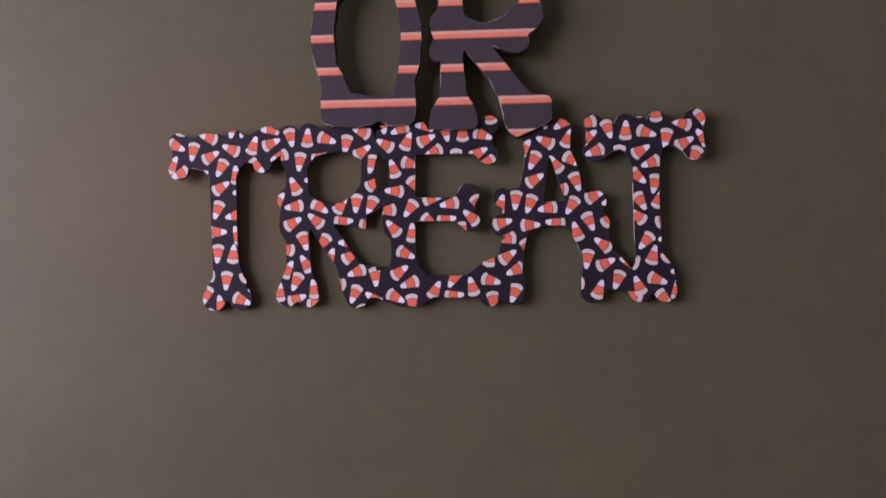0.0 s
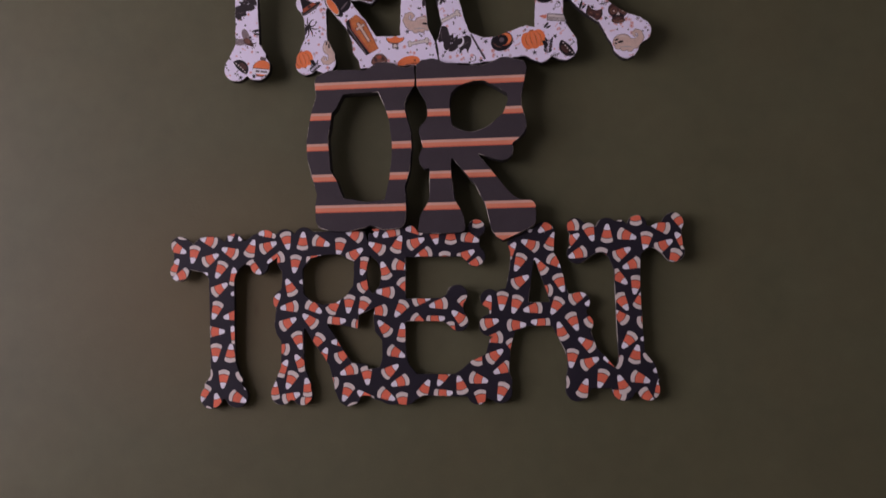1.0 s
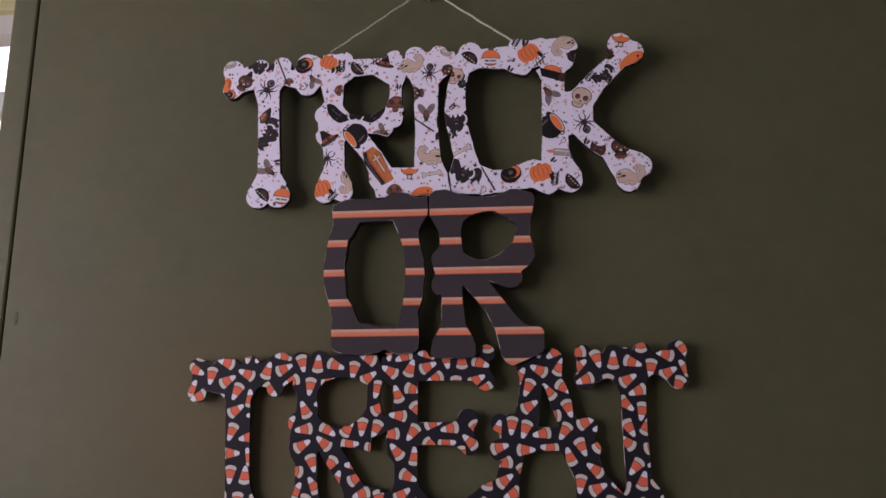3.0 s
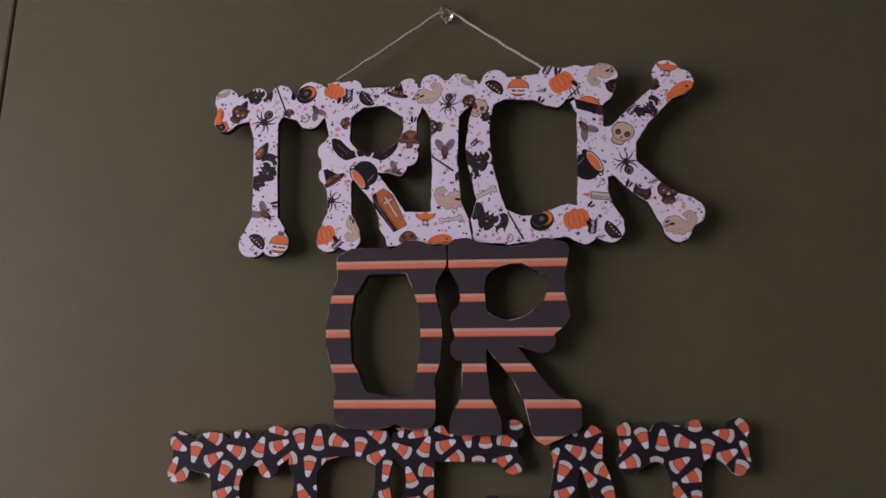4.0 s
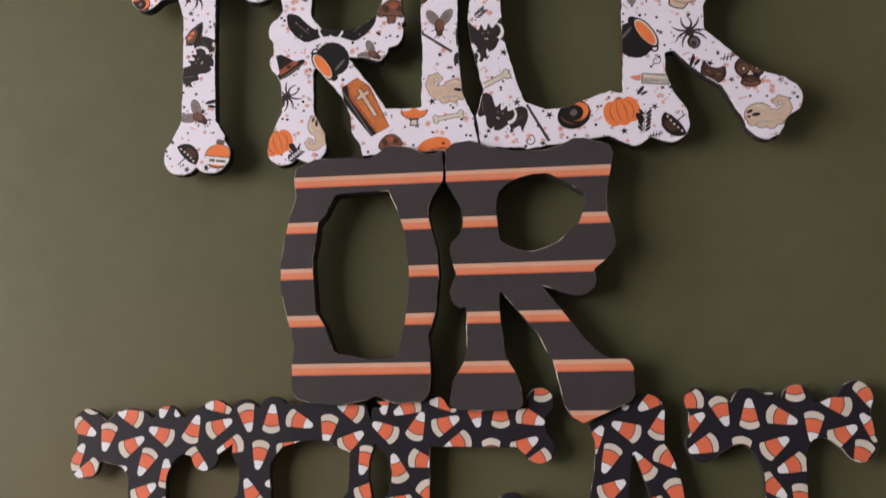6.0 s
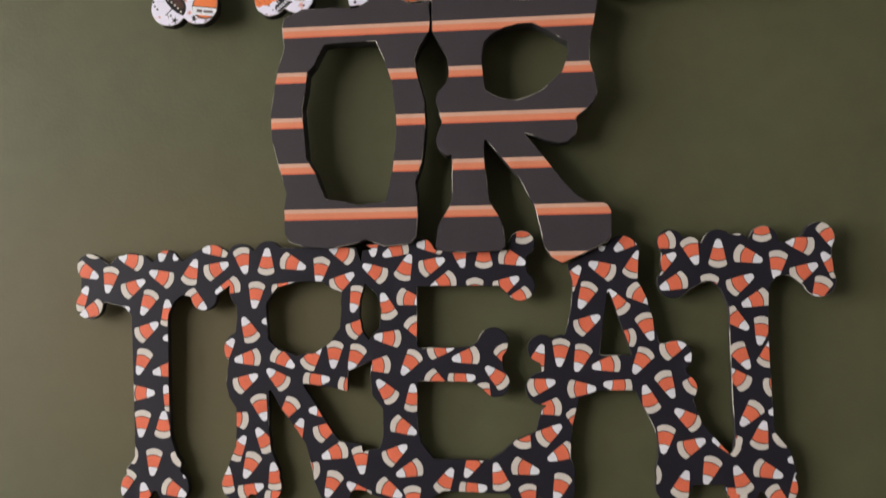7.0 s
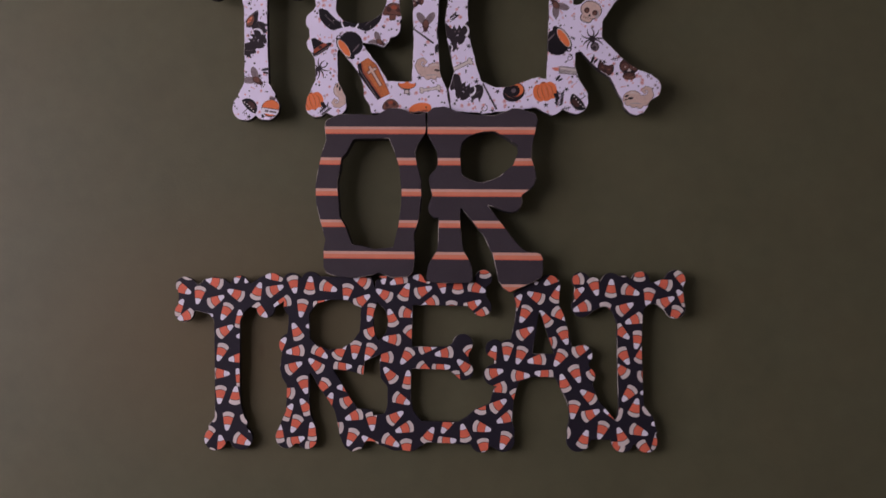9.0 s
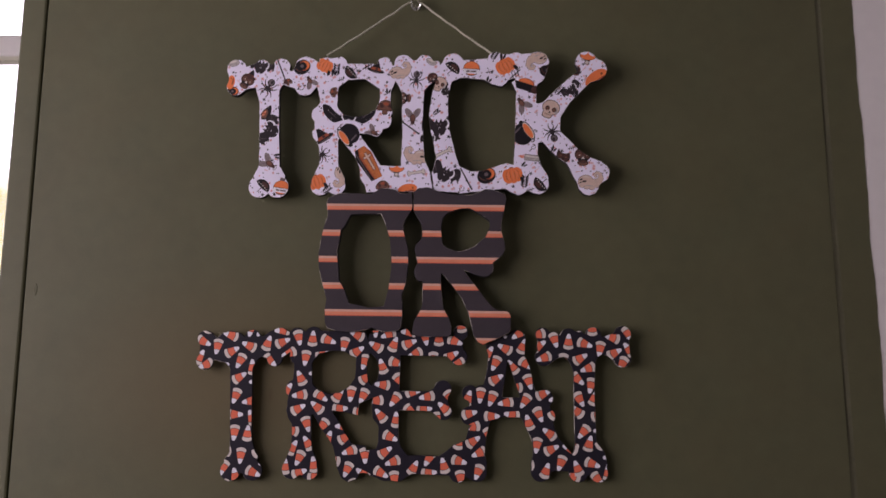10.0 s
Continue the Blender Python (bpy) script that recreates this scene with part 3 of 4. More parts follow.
def cap(rng):
    """A brown toadstool with a bent foot."""
    head = poly((-1.0, -0.3), (-0.85, 0.25), (-0.35, 0.75), (0.25, 0.8), (0.75, 0.45), (1.0, -0.05), (0.7, -0.4), (0.3, -0.3), (0.35, -0.8), (-0.2, -0.9), (-0.3, -0.4), (-0.7, -0.55))
    return [(INK, rounded(head)), (UMBER, rounded(head * 0.92)), (BROWN, oval(-0.45, 0.1, 0.2, 0.3, 30)), (BROWN, oval(0.4, 0.2, 0.28, 0.2, -20)), (RUST, oval(0.0, 0.35, 0.28, 0.18)), (BROWN, bar(-0.6, -0.35, 0.7, -0.28, 0.1, 0.06))]


def ribbon(points, widths):
    """One outline round a bent line of changing width."""
    p, w = np.array(points), np.array(widths)[:, None] / 2
    d = np.gradient(p, axis=0)
    n = np.stack([-d[:, 1], d[:, 0]], -1) / (np.hypot(d[:, 0], d[:, 1])[:, None] + 1e-9)
    return np.concatenate([p + n * w, (p - n * w)[::-1]])


def ghost_left(rng):
    """A drifting shape with its face towards -x and a tail that curls up at the other end."""
    tail = [(-0.2, -0.22), (0.25, -0.28), (0.66, -0.12), (0.86, 0.2), (0.78, 0.52), (0.52, 0.62), (0.34, 0.44), (0.46, 0.28), (0.58, 0.36)]
    wide = (0.8, 0.74, 0.56, 0.4, 0.3, 0.24, 0.2, 0.15, 0.06)
    out = []
    for mat, g in ((GREY, 0.07), (TAN, 0.0)):
        out += [(mat, oval(-0.36, -0.08, 0.58 + g / 2, 0.46 + g / 2, 12)), (mat, ribbon(tail, [w + g for w in wide]))]
        out += [(mat, oval(x, z, 0.2 + g / 2, 0.15 + g / 2)) for x, z in ((-0.62, -0.46), (-0.25, -0.58), (0.15, -0.62), (0.5, -0.42))]
    return out + [(SMOKE, ribbon([(-0.5, -0.46), (-0.1, -0.44), (0.3, -0.48)], [0.03, 0.1, 0.03])), (CREAM, ribbon([(-0.6, 0.2), (-0.3, 0.28), (0.0, 0.16)], [0.03, 0.09, 0.03])), (INK, oval(-0.72, 0.02, 0.15, 0.07, 25, 10)), (INK, oval(-0.46, -0.12, 0.2, 0.08, 10, 10)), (INK, oval(-0.76, -0.22, 0.09, 0.06, 0, 8))]


def ghost(rng):
    return [(m, p * (-1, 1)) for m, p in ghost_left(rng)]


def puff(rng):
    return [(GREY, oval(0, 0, 1.0, 0.62, 0, 14)), (SMOKE, oval(0, 0.02, 0.94, 0.56, 0, 14)), (CREAM, oval(-0.1, 0.18, 0.7, 0.2, 8, 12)), (GREY, bar(-0.8, -0.1, 0.8, -0.25, 0.05, 0.03))]


def cat(rng):
    head = poly((-1.0, 0.1), (-0.9, 0.95), (-0.45, 0.5), (0.2, 0.5), (0.7, 0.85), (0.95, 0.1), (0.7, -0.55), (0.1, -0.8), (-0.6, -0.6))
    return [(INK, rounded(head)), (BROWN, rounded(head * 0.86)), (UMBER, oval(-0.35, 0.1, 0.2, 0.1, -15, 10)), (UMBER, oval(0.4, 0.08, 0.2, 0.1, 15, 10)), (INK, oval(0.02, -0.2, 0.14, 0.09, 0, 8))]


def candle(rng):
    return [(SALMON, rounded(poly((-1.35, 0.05), (-0.85, 0.2), (-0.6, 0.05), (-0.8, -0.2)))), (PEACH, oval(-0.85, 0.02, 0.2, 0.1, 0, 10)), (GREY, bar(-0.62, 0, 0.95, 0, 0.66)), (SMOKE, bar(-0.56, 0, 0.9, 0, 0.54)), (CREAM, bar(-0.5, 0.12, 0.9, 0.1, 0.18, 0.1)), (GREY, bar(-0.4, -0.12, 0.4, -0.1, 0.04)), (GREY, bar(-0.5, 0.0, 0.1, 0.04, 0.035))]


def rod(rng):
    return [(INK, bar(-1, 0, 1, 0, 0.11, 0.13)), (GREY, bar(-0.9, 0.02, 0.9, 0.02, 0.025))]


def band_hat(rng):
    """A crumpled hat lying on its side."""
    return [(INK, rounded(poly((-1.0, -0.2), (-0.4, 0.45), (1.0, 0.42), (0.7, -0.05), (0.2, -0.5), (-0.7, -0.6)))), (UMBER, rounded(poly((-0.9, -0.15), (-0.4, 0.38), (0.3, 0.36), (0.2, -0.1), (-0.5, -0.5)))), (PEACH, rounded(poly((-0.75, 0.0), (-0.3, 0.25), (0.15, 0.2), (-0.25, -0.12)))), (RUST, oval(-0.28, 0.07, 0.1, 0.28, 40, 8)), (GREY, bar(0.3, 0.3, 0.9, 0.36, 0.05))]


def moth(rng):
    veins = [(GREY, bar(-0.05, s * 0.12, -x, s * z, 0.02)) for s in (-1, 1) for x, z in ((0.85, 0.42), (0.8, 0.6), (0.6, 0.66))]
    return [(GREY, oval(-0.42, 0.38, 0.64, 0.32, -35)), (GREY, oval(-0.42, -0.38, 0.64, 0.32, 35)), (WING, oval(-0.42, 0.38, 0.61, 0.29, -35)), (WING, oval(-0.42, -0.38, 0.61, 0.29, 35))] + veins + [
            (BROWN, oval(0.14, 0, 0.48, 0.3)), (UMBER, oval(0.05, 0.02, 0.32, 0.22)), (BROWN, oval(0.6, 0, 0.17, 0.2)), (INK, bar(0.62, 0.1, 0.92, 0.34, 0.045)), (INK, bar(0.62, -0.1, 0.92, -0.34, 0.045)), (INK, bar(0.3, 0.2, 0.42, 0.52, 0.04)), (INK, bar(0.3, -0.2, 0.42, -0.52, 0.04))]


def bone(rng):
    out = []
    for mat, g in ((GREY, 0.05), (CREAM, 0.0)):
        out += [(mat, bar(-0.8, 0, 0.8, 0, 0.24 + 2 * g))] + [(mat, oval(x, z, 0.16 + g, 0.15 + g, 0, 10)) for x in (-0.85, 0.85) for z in (-0.13, 0.13)]
    return out


def fern(rng):
    return [(INK, bar(-1, 0, 1, 0, 0.05))] + [(INK, oval(x + 0.1, s * 0.3, 0.33, 0.13, s * 42, 8)) for x in (-0.7, -0.35, 0.0, 0.35, 0.7) for s in (-1, 1)]


def claw(rng):
    return [(INK, bar(-1, -0.25, 1, 0.2, 0.17))] + [(INK, bar(x, -0.5, x + 0.25, 0.6, 0.17, 0.08)) for x in (-0.55, -0.1, 0.35)] + [(INK, bar(0.6, 0.1, 1.0, 0.6, 0.1, 0.04))]


def stick(rng):
    return [(INK, bar(-1, 0, 0.95, 0, 0.11)), (BROWN, oval(1.05, 0, 0.22, 0.15))]


def smear(rng):
    return [(PUMPKIN, oval(0, 0, 1.0, 0.55)), (RUST, oval(0.2, -0.25, 0.5, 0.12)), (INK, oval(0.55, 0.05, 0.08, 0.08)), (INK, oval(-0.2, -0.2, 0.08, 0.07))]


def curl(rng):
    pts = [(0.12 + 0.85 * k / 14) for k in range(15)]
    out = []
    for k in range(14):
        a, b = 0.55 * k, 0.55 * (k + 1)
        out.append((INK, bar(pts[k] * math.cos(a), pts[k] * math.sin(a), pts[k + 1] * math.cos(b), pts[k + 1] * math.sin(b), 0.14)))
    return out


def leaf(rng):
    return [(INK, oval(0, 0.35, 1.0, 0.32, 12, 10)), (INK, oval(0.1, -0.4, 0.7, 0.26, -12, 10))]


def star(rng):
    t = np.radians(90 + 36 * np.arange(10))
    r = np.where(np.arange(10) % 2 == 0, 1.0, 0.36)
    return [(INK, np.stack([r * np.cos(t), r * np.sin(t)], -1))]


# ---- the letters: outlines and prints in millimetres from the middle of the sign ----
TRICK_T = dict(
    discs=[(-187, 193.1, 9.9), (-161.3, 194.5, 8.3), (-141.4, 195.2, 9), (-117.3, 196.6, 9.8), (-186.8, 174.7, 9.6), (-117.1, 175.2, 9.9), (-158.5, 71.5, 11.2), (-140.8, 71.7, 11.2)],
    strokes=[
        [(-196.1, 197.1), (-177.5, 195), (-170.4, 198.5), (-149.8, 198.2), (-129.9, 190.6), (-125, 202.4), (-110, 204.6), (-102.4, 199.7), (-101.8, 177.9), (-108.3, 170.4), (-125.4, 172.3), (-138.6, 176.8), (-142.5, 171.1), (-142.8, 155.8), (-162.1, 156.4), (-167.2, 173.6), (-179.1, 170.4), (-193.8, 174.5)],
        [(-162.6, 163.1), (-142.5, 164.8), (-141.4, 133.8), (-139.2, 92.9), (-132.8, 82.3), (-140.1, 67.9), (-158.7, 68.2), (-165.1, 82.9), (-160.4, 92.1), (-160.8, 114.7), (-161.7, 138.7)],
    ],
    holes=[])
TRICK_R = dict(
    discs=[(-95, 196.7, 8.9), (-82.3, 198.6, 7.8), (-36.9, 198.3, 7.7), (-99.6, 145.8, 9.5), (-100.7, 126.2, 7.2), (-97.9, 73, 9.8), (-81.3, 73.2, 8.6), (-36.7, 139.7, 8.4)],
    strokes=[
        [(-105.2, 177.1), (-105.6, 195.3), (-79.5, 194.4), (-83, 171.9), (-83.5, 154.1), (-76.5, 132.1), (-81.4, 119.3), (-80.4, 93.9), (-73.9, 81.3), (-74.3, 69.8), (-82.9, 64.2), (-90.3, 67.2), (-99.1, 63.6), (-105.8, 68.6), (-107.1, 78.6), (-102.3, 89.3), (-99.7, 95.1), (-100.6, 113.3), (-106, 122), (-105.6, 132.8), (-107.2, 148.2), (-100.6, 159)],
        [(-103.5, 204.4), (-84.2, 205.1), (-75.5, 199.2), (-43.6, 199), (-24.7, 196.9), (-25.3, 181.2), (-29.7, 170.2), (-41, 172.8), (-55.9, 182.7), (-72.8, 182.3), (-83, 174.1), (-95.9, 176.8)],
        [(-41.2, 179.5), (-29.8, 172.4), (-30, 159.2), (-27.8, 147.3), (-36.6, 134.5), (-37.7, 128.5), (-41.7, 123.1), (-52.4, 126.3), (-62.7, 127), (-77.2, 129.5), (-85.8, 136.7), (-83.5, 154.1), (-77, 146), (-65.3, 143.5), (-53.7, 145.8), (-44.8, 152.1), (-40.8, 161.7)],
        [(-81.1, 123.6), (-79.4, 132.2), (-64.9, 131.8), (-47.1, 107.9), (-38.7, 94.3), (-20.2, 93.5), (-18.3, 67.3), (-52.1, 66.6), (-53.5, 72.7), (-58.5, 81), (-59.6, 91.4), (-64, 101.9), (-72.5, 112.7)],
    ],
    holes=[])
TRICK_I = dict(
    discs=[(-17.6, 199, 9.8), (3.7, 200, 8.7)],
    strokes=[
        [(-26.8, 197), (-16.4, 203.5), (19.1, 202.2), (18.2, 182.9), (14.9, 181.2), (7.9, 176.5), (3.7, 170.5), (3, 138.6), (3.8, 115.2), (5.4, 99.7), (10.9, 87.2), (14, 68.4), (-23, 67.3), (-25.4, 92.8), (-18.6, 94.3), (-17.6, 122.1), (-18.9, 169.8), (-22.8, 177.1), (-26.6, 181.7)],
    ],
    holes=[])
TRICK_C = dict(
    discs=[(32.4, 199.9, 10.6), (75.2, 204.1, 8.2), (95.1, 202, 9.8), (79.1, 185.2, 8.5), (83.8, 86.6, 9.5)],
    strokes=[
        [(14.9, 180.7), (16.2, 191), (37.6, 190.2), (40.8, 185.2), (31.3, 180.6), (28.3, 168.3), (27.8, 153.1), (30, 129.4), (35.7, 106.1), (41, 91.5), (41.8, 67.1), (14.8, 68.3), (12.5, 87.1), (16.9, 101.9), (14.2, 114.9), (10.2, 129.9), (8.6, 146.2), (11.1, 166.7)],
        [(16.2, 195.5), (25.4, 204.2), (41.9, 203.6), (66.6, 205.4), (83.2, 210.2), (99.5, 209.5), (98.5, 185.9), (88.3, 183.1), (82.1, 176.3), (72, 177.9), (64, 183.1), (39.6, 185.2), (21.1, 185.4)],
        [(38.3, 94.4), (51.9, 88.8), (61.7, 89.5), (75.5, 94.1), (86.5, 97.6), (96.9, 95.3), (95.7, 66.3), (84.4, 71.6), (39.8, 66.3)],
    ],
    holes=[])
TRICK_K = dict(
    discs=[(117.3, 201.2, 11.5), (165.9, 202, 10.9), (175.7, 194.2, 10.9), (177.5, 88.8, 10.5), (167.2, 75.8, 10.1), (98.7, 73.8, 8.2), (117.6, 77.1, 10.6)],
    strokes=[
        [(95.9, 170.6), (91.1, 180.4), (102.6, 187.9), (124.7, 187.2), (122.4, 181.9), (116.6, 177.8), (115.8, 159.1), (125.3, 160.1), (140.1, 143.4), (139.1, 126.6), (121.3, 119.5), (117.7, 117.9), (117.5, 106.4), (121.2, 94.8), (127.9, 83.7), (126.9, 72.9), (118.6, 66.3), (107.3, 70.1), (98.4, 65.4), (90.1, 68.3), (93.4, 94.6), (94.7, 127.7)],
        [(95.4, 209.7), (120.7, 212.3), (128, 203.9), (126.5, 191.5), (122.4, 181.9), (94.4, 182.9)],
        [(121.3, 158.9), (138, 175.7), (150.6, 187.1), (157.3, 192.2), (157.4, 205.9), (168.2, 213.1), (183.9, 199.1), (184.8, 190.3), (178, 183.5), (169.2, 180.3), (157.3, 167.7), (149.7, 160.2), (140.2, 145.1), (124.3, 139.6)],
        [(124.3, 139.6), (139.4, 130.8), (152.1, 117.9), (158.2, 111.6), (170.3, 103.5), (180.3, 100.1), (186.8, 86.6), (178.5, 76.8), (173.3, 67.4), (161.4, 68.4), (155.3, 79.2), (145.9, 97.6), (134.1, 106), (121.3, 119.5)],
    ],
    holes=[])
OR_O = dict(
    discs=[],
    strokes=[
        [(-89.2, 60.2), (-78.5, 65.2), (-60.6, 65.2), (-47.7, 64.2), (-42.9, 66.9), (-37.4, 70.6), (-28.5, 70.4), (-22.8, 68.8), (-17.4, 65.6), (-11.1, 65.2), (-6.3, 67.2), (-5.6, 54.3), (-6.2, 48.8), (-12.3, 40.1), (-14.5, 33.2), (-13.7, 27.5), (-11.6, 19.4), (-9.5, 11.5), (-8.7, -2.6), (-9.7, -15), (-11.4, -25.7), (-14.6, -34.9), (-14, -42.5), (-13.5, -53.1), (-14.5, -65.2), (-17.6, -69.3), (-32.3, -70.6), (-43, -66.5), (-47.6, -68.5), (-63.1, -71.3), (-77.2, -70.1), (-85.7, -67.5), (-88.6, -62.3), (-89.1, -48.4), (-87.6, -39.8), (-92, -25), (-96.4, -8.1), (-96.9, 5.3), (-94.8, 19.7), (-92.7, 30.9), (-89, 43.1), (-90.4, 54.3)],
    ],
    holes=[[(-66, 43.6), (-60.5, 44.3), (-36.5, 44.8), (-31.8, 34), (-27.5, 20.1), (-25.4, 1.1), (-25.5, -9.8), (-27.7, -28.4), (-31.5, -45.7), (-47.6, -47.2), (-57, -44.5), (-65.5, -43.4), (-70.9, -28.7), (-76.1, -20.7), (-77.8, -0.2), (-78.6, 7.8), (-76.4, 18.9), (-75.5, 28.5), (-71.7, 32.2), (-69.2, 37.9)]])
OR_R = dict(
    discs=[],
    strokes=[
        [(-4.8, 67.1), (0, 70.8), (9.4, 71.9), (20.2, 67.4), (34.1, 64.7), (51, 64.4), (60.2, 67.8), (64.9, 70.4), (70.9, 70.4), (84.3, 66.1), (86.5, 60.6), (84.7, 51.9), (81.8, 38.8), (81.4, 28.9), (84.8, 17), (85.2, 10.8), (83.5, 6.3), (79.6, 2.5), (73.2, -2.5), (32.5, -4.1), (0.5, -4.5), (-3, 9.7), (-2, 14.6), (3.3, 19.8), (4.3, 25.1), (3.5, 33.7), (-0.4, 41.2), (-4.7, 48.7)],
        [(0.5, -2.9), (73.2, -2.2), (74.2, -7.1), (72.9, -11.9), (69.2, -15.4), (64.4, -16.2), (57.7, -14.7), (45, -9.7), (54.5, -21.6), (67.2, -38.5), (73.4, -45.2), (78.5, -48.3), (85.8, -48.5), (89.5, -50.1), (91.1, -53.9), (90.8, -67.1), (89.2, -70), (74.6, -77), (64.3, -81.6), (58.6, -78.3), (55, -72.3), (50.6, -51.6), (42.2, -34.9), (30.6, -20.9), (24.1, -13), (14, -18.8), (1.8, -21.5), (-2.1, -17.4), (-3.3, -12.1), (-1.7, -6.9)],
        [(5.5, -17), (23.8, -12.7), (23.1, -20.6), (24.8, -38.9), (26.1, -47.4), (31.3, -55.6), (33.5, -63.1), (34.2, -72), (30.9, -74.3), (19, -74.7), (1.1, -74.4), (-4.3, -71.9), (-2.4, -59.4), (3.8, -49), (5.4, -44.5)],
    ],
    holes=[[(24.4, 41.6), (29.1, 46.1), (35.3, 49), (43, 50.8), (50.6, 50.8), (59.5, 46.2), (69.6, 39.4), (70.6, 34.7), (66.3, 23.4), (55.5, 13.6), (49.5, 10.7), (41.9, 8.5), (35.8, 9.1), (29.8, 11.2), (24.4, 14.8), (22.9, 29), (23, 35.3)]])
TREAT_T = dict(
    discs=[(-205.2, -78.6, 7.3), (-179.9, -78, 6.7), (-158.9, -76.9, 7), (-204.4, -100.7, 8.3), (-174.8, -203.7, 9.5), (-153.7, -202.8, 9.5), (-131.9, -75.9, 8.5), (-136.4, -97.3, 7.5)],
    strokes=[
        [(-209.5, -74.8), (-199.2, -72.9), (-193.2, -78.1), (-187.6, -72.8), (-171.8, -72.7), (-166.6, -76.8), (-163.1, -72.1), (-154.4, -71.9), (-149.2, -76.7), (-141.6, -71.1), (-131.9, -68.2), (-123.3, -71), (-120.9, -77.8), (-121.6, -91.2), (-133.7, -99.4), (-149.2, -95.9), (-154.1, -99.9), (-157.5, -107.5), (-179.1, -107.4), (-183.3, -102.3), (-194.6, -99.5), (-209.4, -103.7), (-209.8, -89.1)],
        [(-179.5, -102.3), (-157.5, -102.5), (-156.5, -142.8), (-155.4, -172.8), (-152.7, -182.8), (-148.5, -189.5), (-152.7, -204.5), (-175.2, -205.7), (-181.5, -193.7), (-176.2, -186.3), (-176.6, -169.6), (-177.7, -142.7)],
    ],
    holes=[])
TREAT_R = dict(
    discs=[(-115.1, -75.2, 8), (-99.4, -74.1, 8.1), (-115.5, -126.2, 9.1), (-114.6, -145.5, 8.7), (-116.4, -201.2, 9.1), (-99.4, -202.3, 8.3)],
    strokes=[
        [(-121.6, -76.1), (-107.9, -71.6), (-90.9, -69.9), (-48.8, -70.5), (-46.5, -77.8), (-43.9, -90.4), (-50.6, -96.9), (-64, -93.5), (-99.5, -99.7), (-118.9, -101.2), (-121.7, -96.2)],
        [(-118.2, -82.8), (-97.7, -83.1), (-100.2, -103.1), (-98.9, -123), (-80, -145.6), (-98.6, -148.8), (-98.3, -172.6), (-97, -182.5), (-92, -194), (-92.7, -203.9), (-106.2, -206.3), (-122.5, -205.8), (-124.5, -197.6), (-117.4, -180), (-117.3, -159.5), (-121.7, -152.8), (-122.7, -137.8), (-118.3, -119.6), (-117.2, -109.6)],
        [(-57.3, -90.2), (-43.9, -90.4), (-46.7, -100.3), (-47, -108.5), (-45.1, -117.4), (-42.1, -121.7), (-40.2, -133.2), (-53.5, -139), (-54.2, -150.2), (-64.2, -147.6), (-80, -145.6), (-99.6, -136.3), (-99.5, -121.3), (-82.7, -130.4), (-64.1, -123.2), (-58.4, -115)],
        [(-101.3, -142.9), (-80, -144.9), (-72.7, -156.1), (-64.3, -169.3), (-58.7, -177.1), (-46.1, -178.4), (-42.9, -203.5), (-51.2, -203.5), (-53.9, -209.1), (-62.9, -212.1), (-68.9, -208), (-72.8, -199.5), (-74.8, -189), (-77.8, -178.5), (-83.5, -170), (-91.2, -160.1)],
    ],
    holes=[[(-99.8, -106.4), (-98.5, -98.1), (-93.7, -92.5), (-82.5, -89.3), (-69, -89.4), (-61.3, -94.2), (-57.4, -103.5), (-58.4, -115), (-64.1, -123.2), (-72.5, -128.8), (-82.6, -129.7), (-92.8, -127), (-98.9, -121.3)]])
TREAT_E = dict(
    discs=[(-12.4, -73.4, 7.2), (42.8, -70.3, 7.1), (41.6, -93.4, 8.1), (26.4, -124, 8.4), (27.5, -145.4, 7.8), (-27.4, -201.7, 8.8), (-14.3, -203.5, 7.2), (41.8, -202.7, 8)],
    strokes=[
        [(-45.5, -72.2), (-14.7, -72.7), (-15.5, -195.1), (-34.6, -195.2), (-34.4, -159.4), (-40.3, -152.2), (-41.5, -139.7), (-40.2, -133.2), (-42.1, -121.7), (-36.1, -115.2), (-35, -105.3), (-38, -96.4), (-43.9, -91.1), (-46.2, -80.5)],
        [(-43.8, -69), (-17.3, -68.7), (-4.1, -72.9), (44.7, -73.6), (46.1, -94.7), (36.4, -99.2), (29.9, -93.2), (-15.8, -92.7)],
        [(-17.7, -126.4), (13.4, -126.2), (21.6, -120.4), (31.2, -130.2), (32.1, -143.2), (24.6, -151.6), (14.9, -145.1), (-17.8, -144.4)],
        [(-34.5, -175.7), (-15.3, -169.1), (-13.1, -178.2), (-6.6, -186.3), (23.6, -186.7), (30.7, -181.9), (37.9, -175.4), (46.9, -177.9), (46.6, -203.6), (30.5, -204.4), (-1.8, -203.4), (-7.7, -207.3), (-16.6, -210.7), (-31.4, -208.9), (-41.3, -205.7), (-46.2, -202.5), (-46.1, -182.3), (-36.8, -181.2)],
    ],
    holes=[])
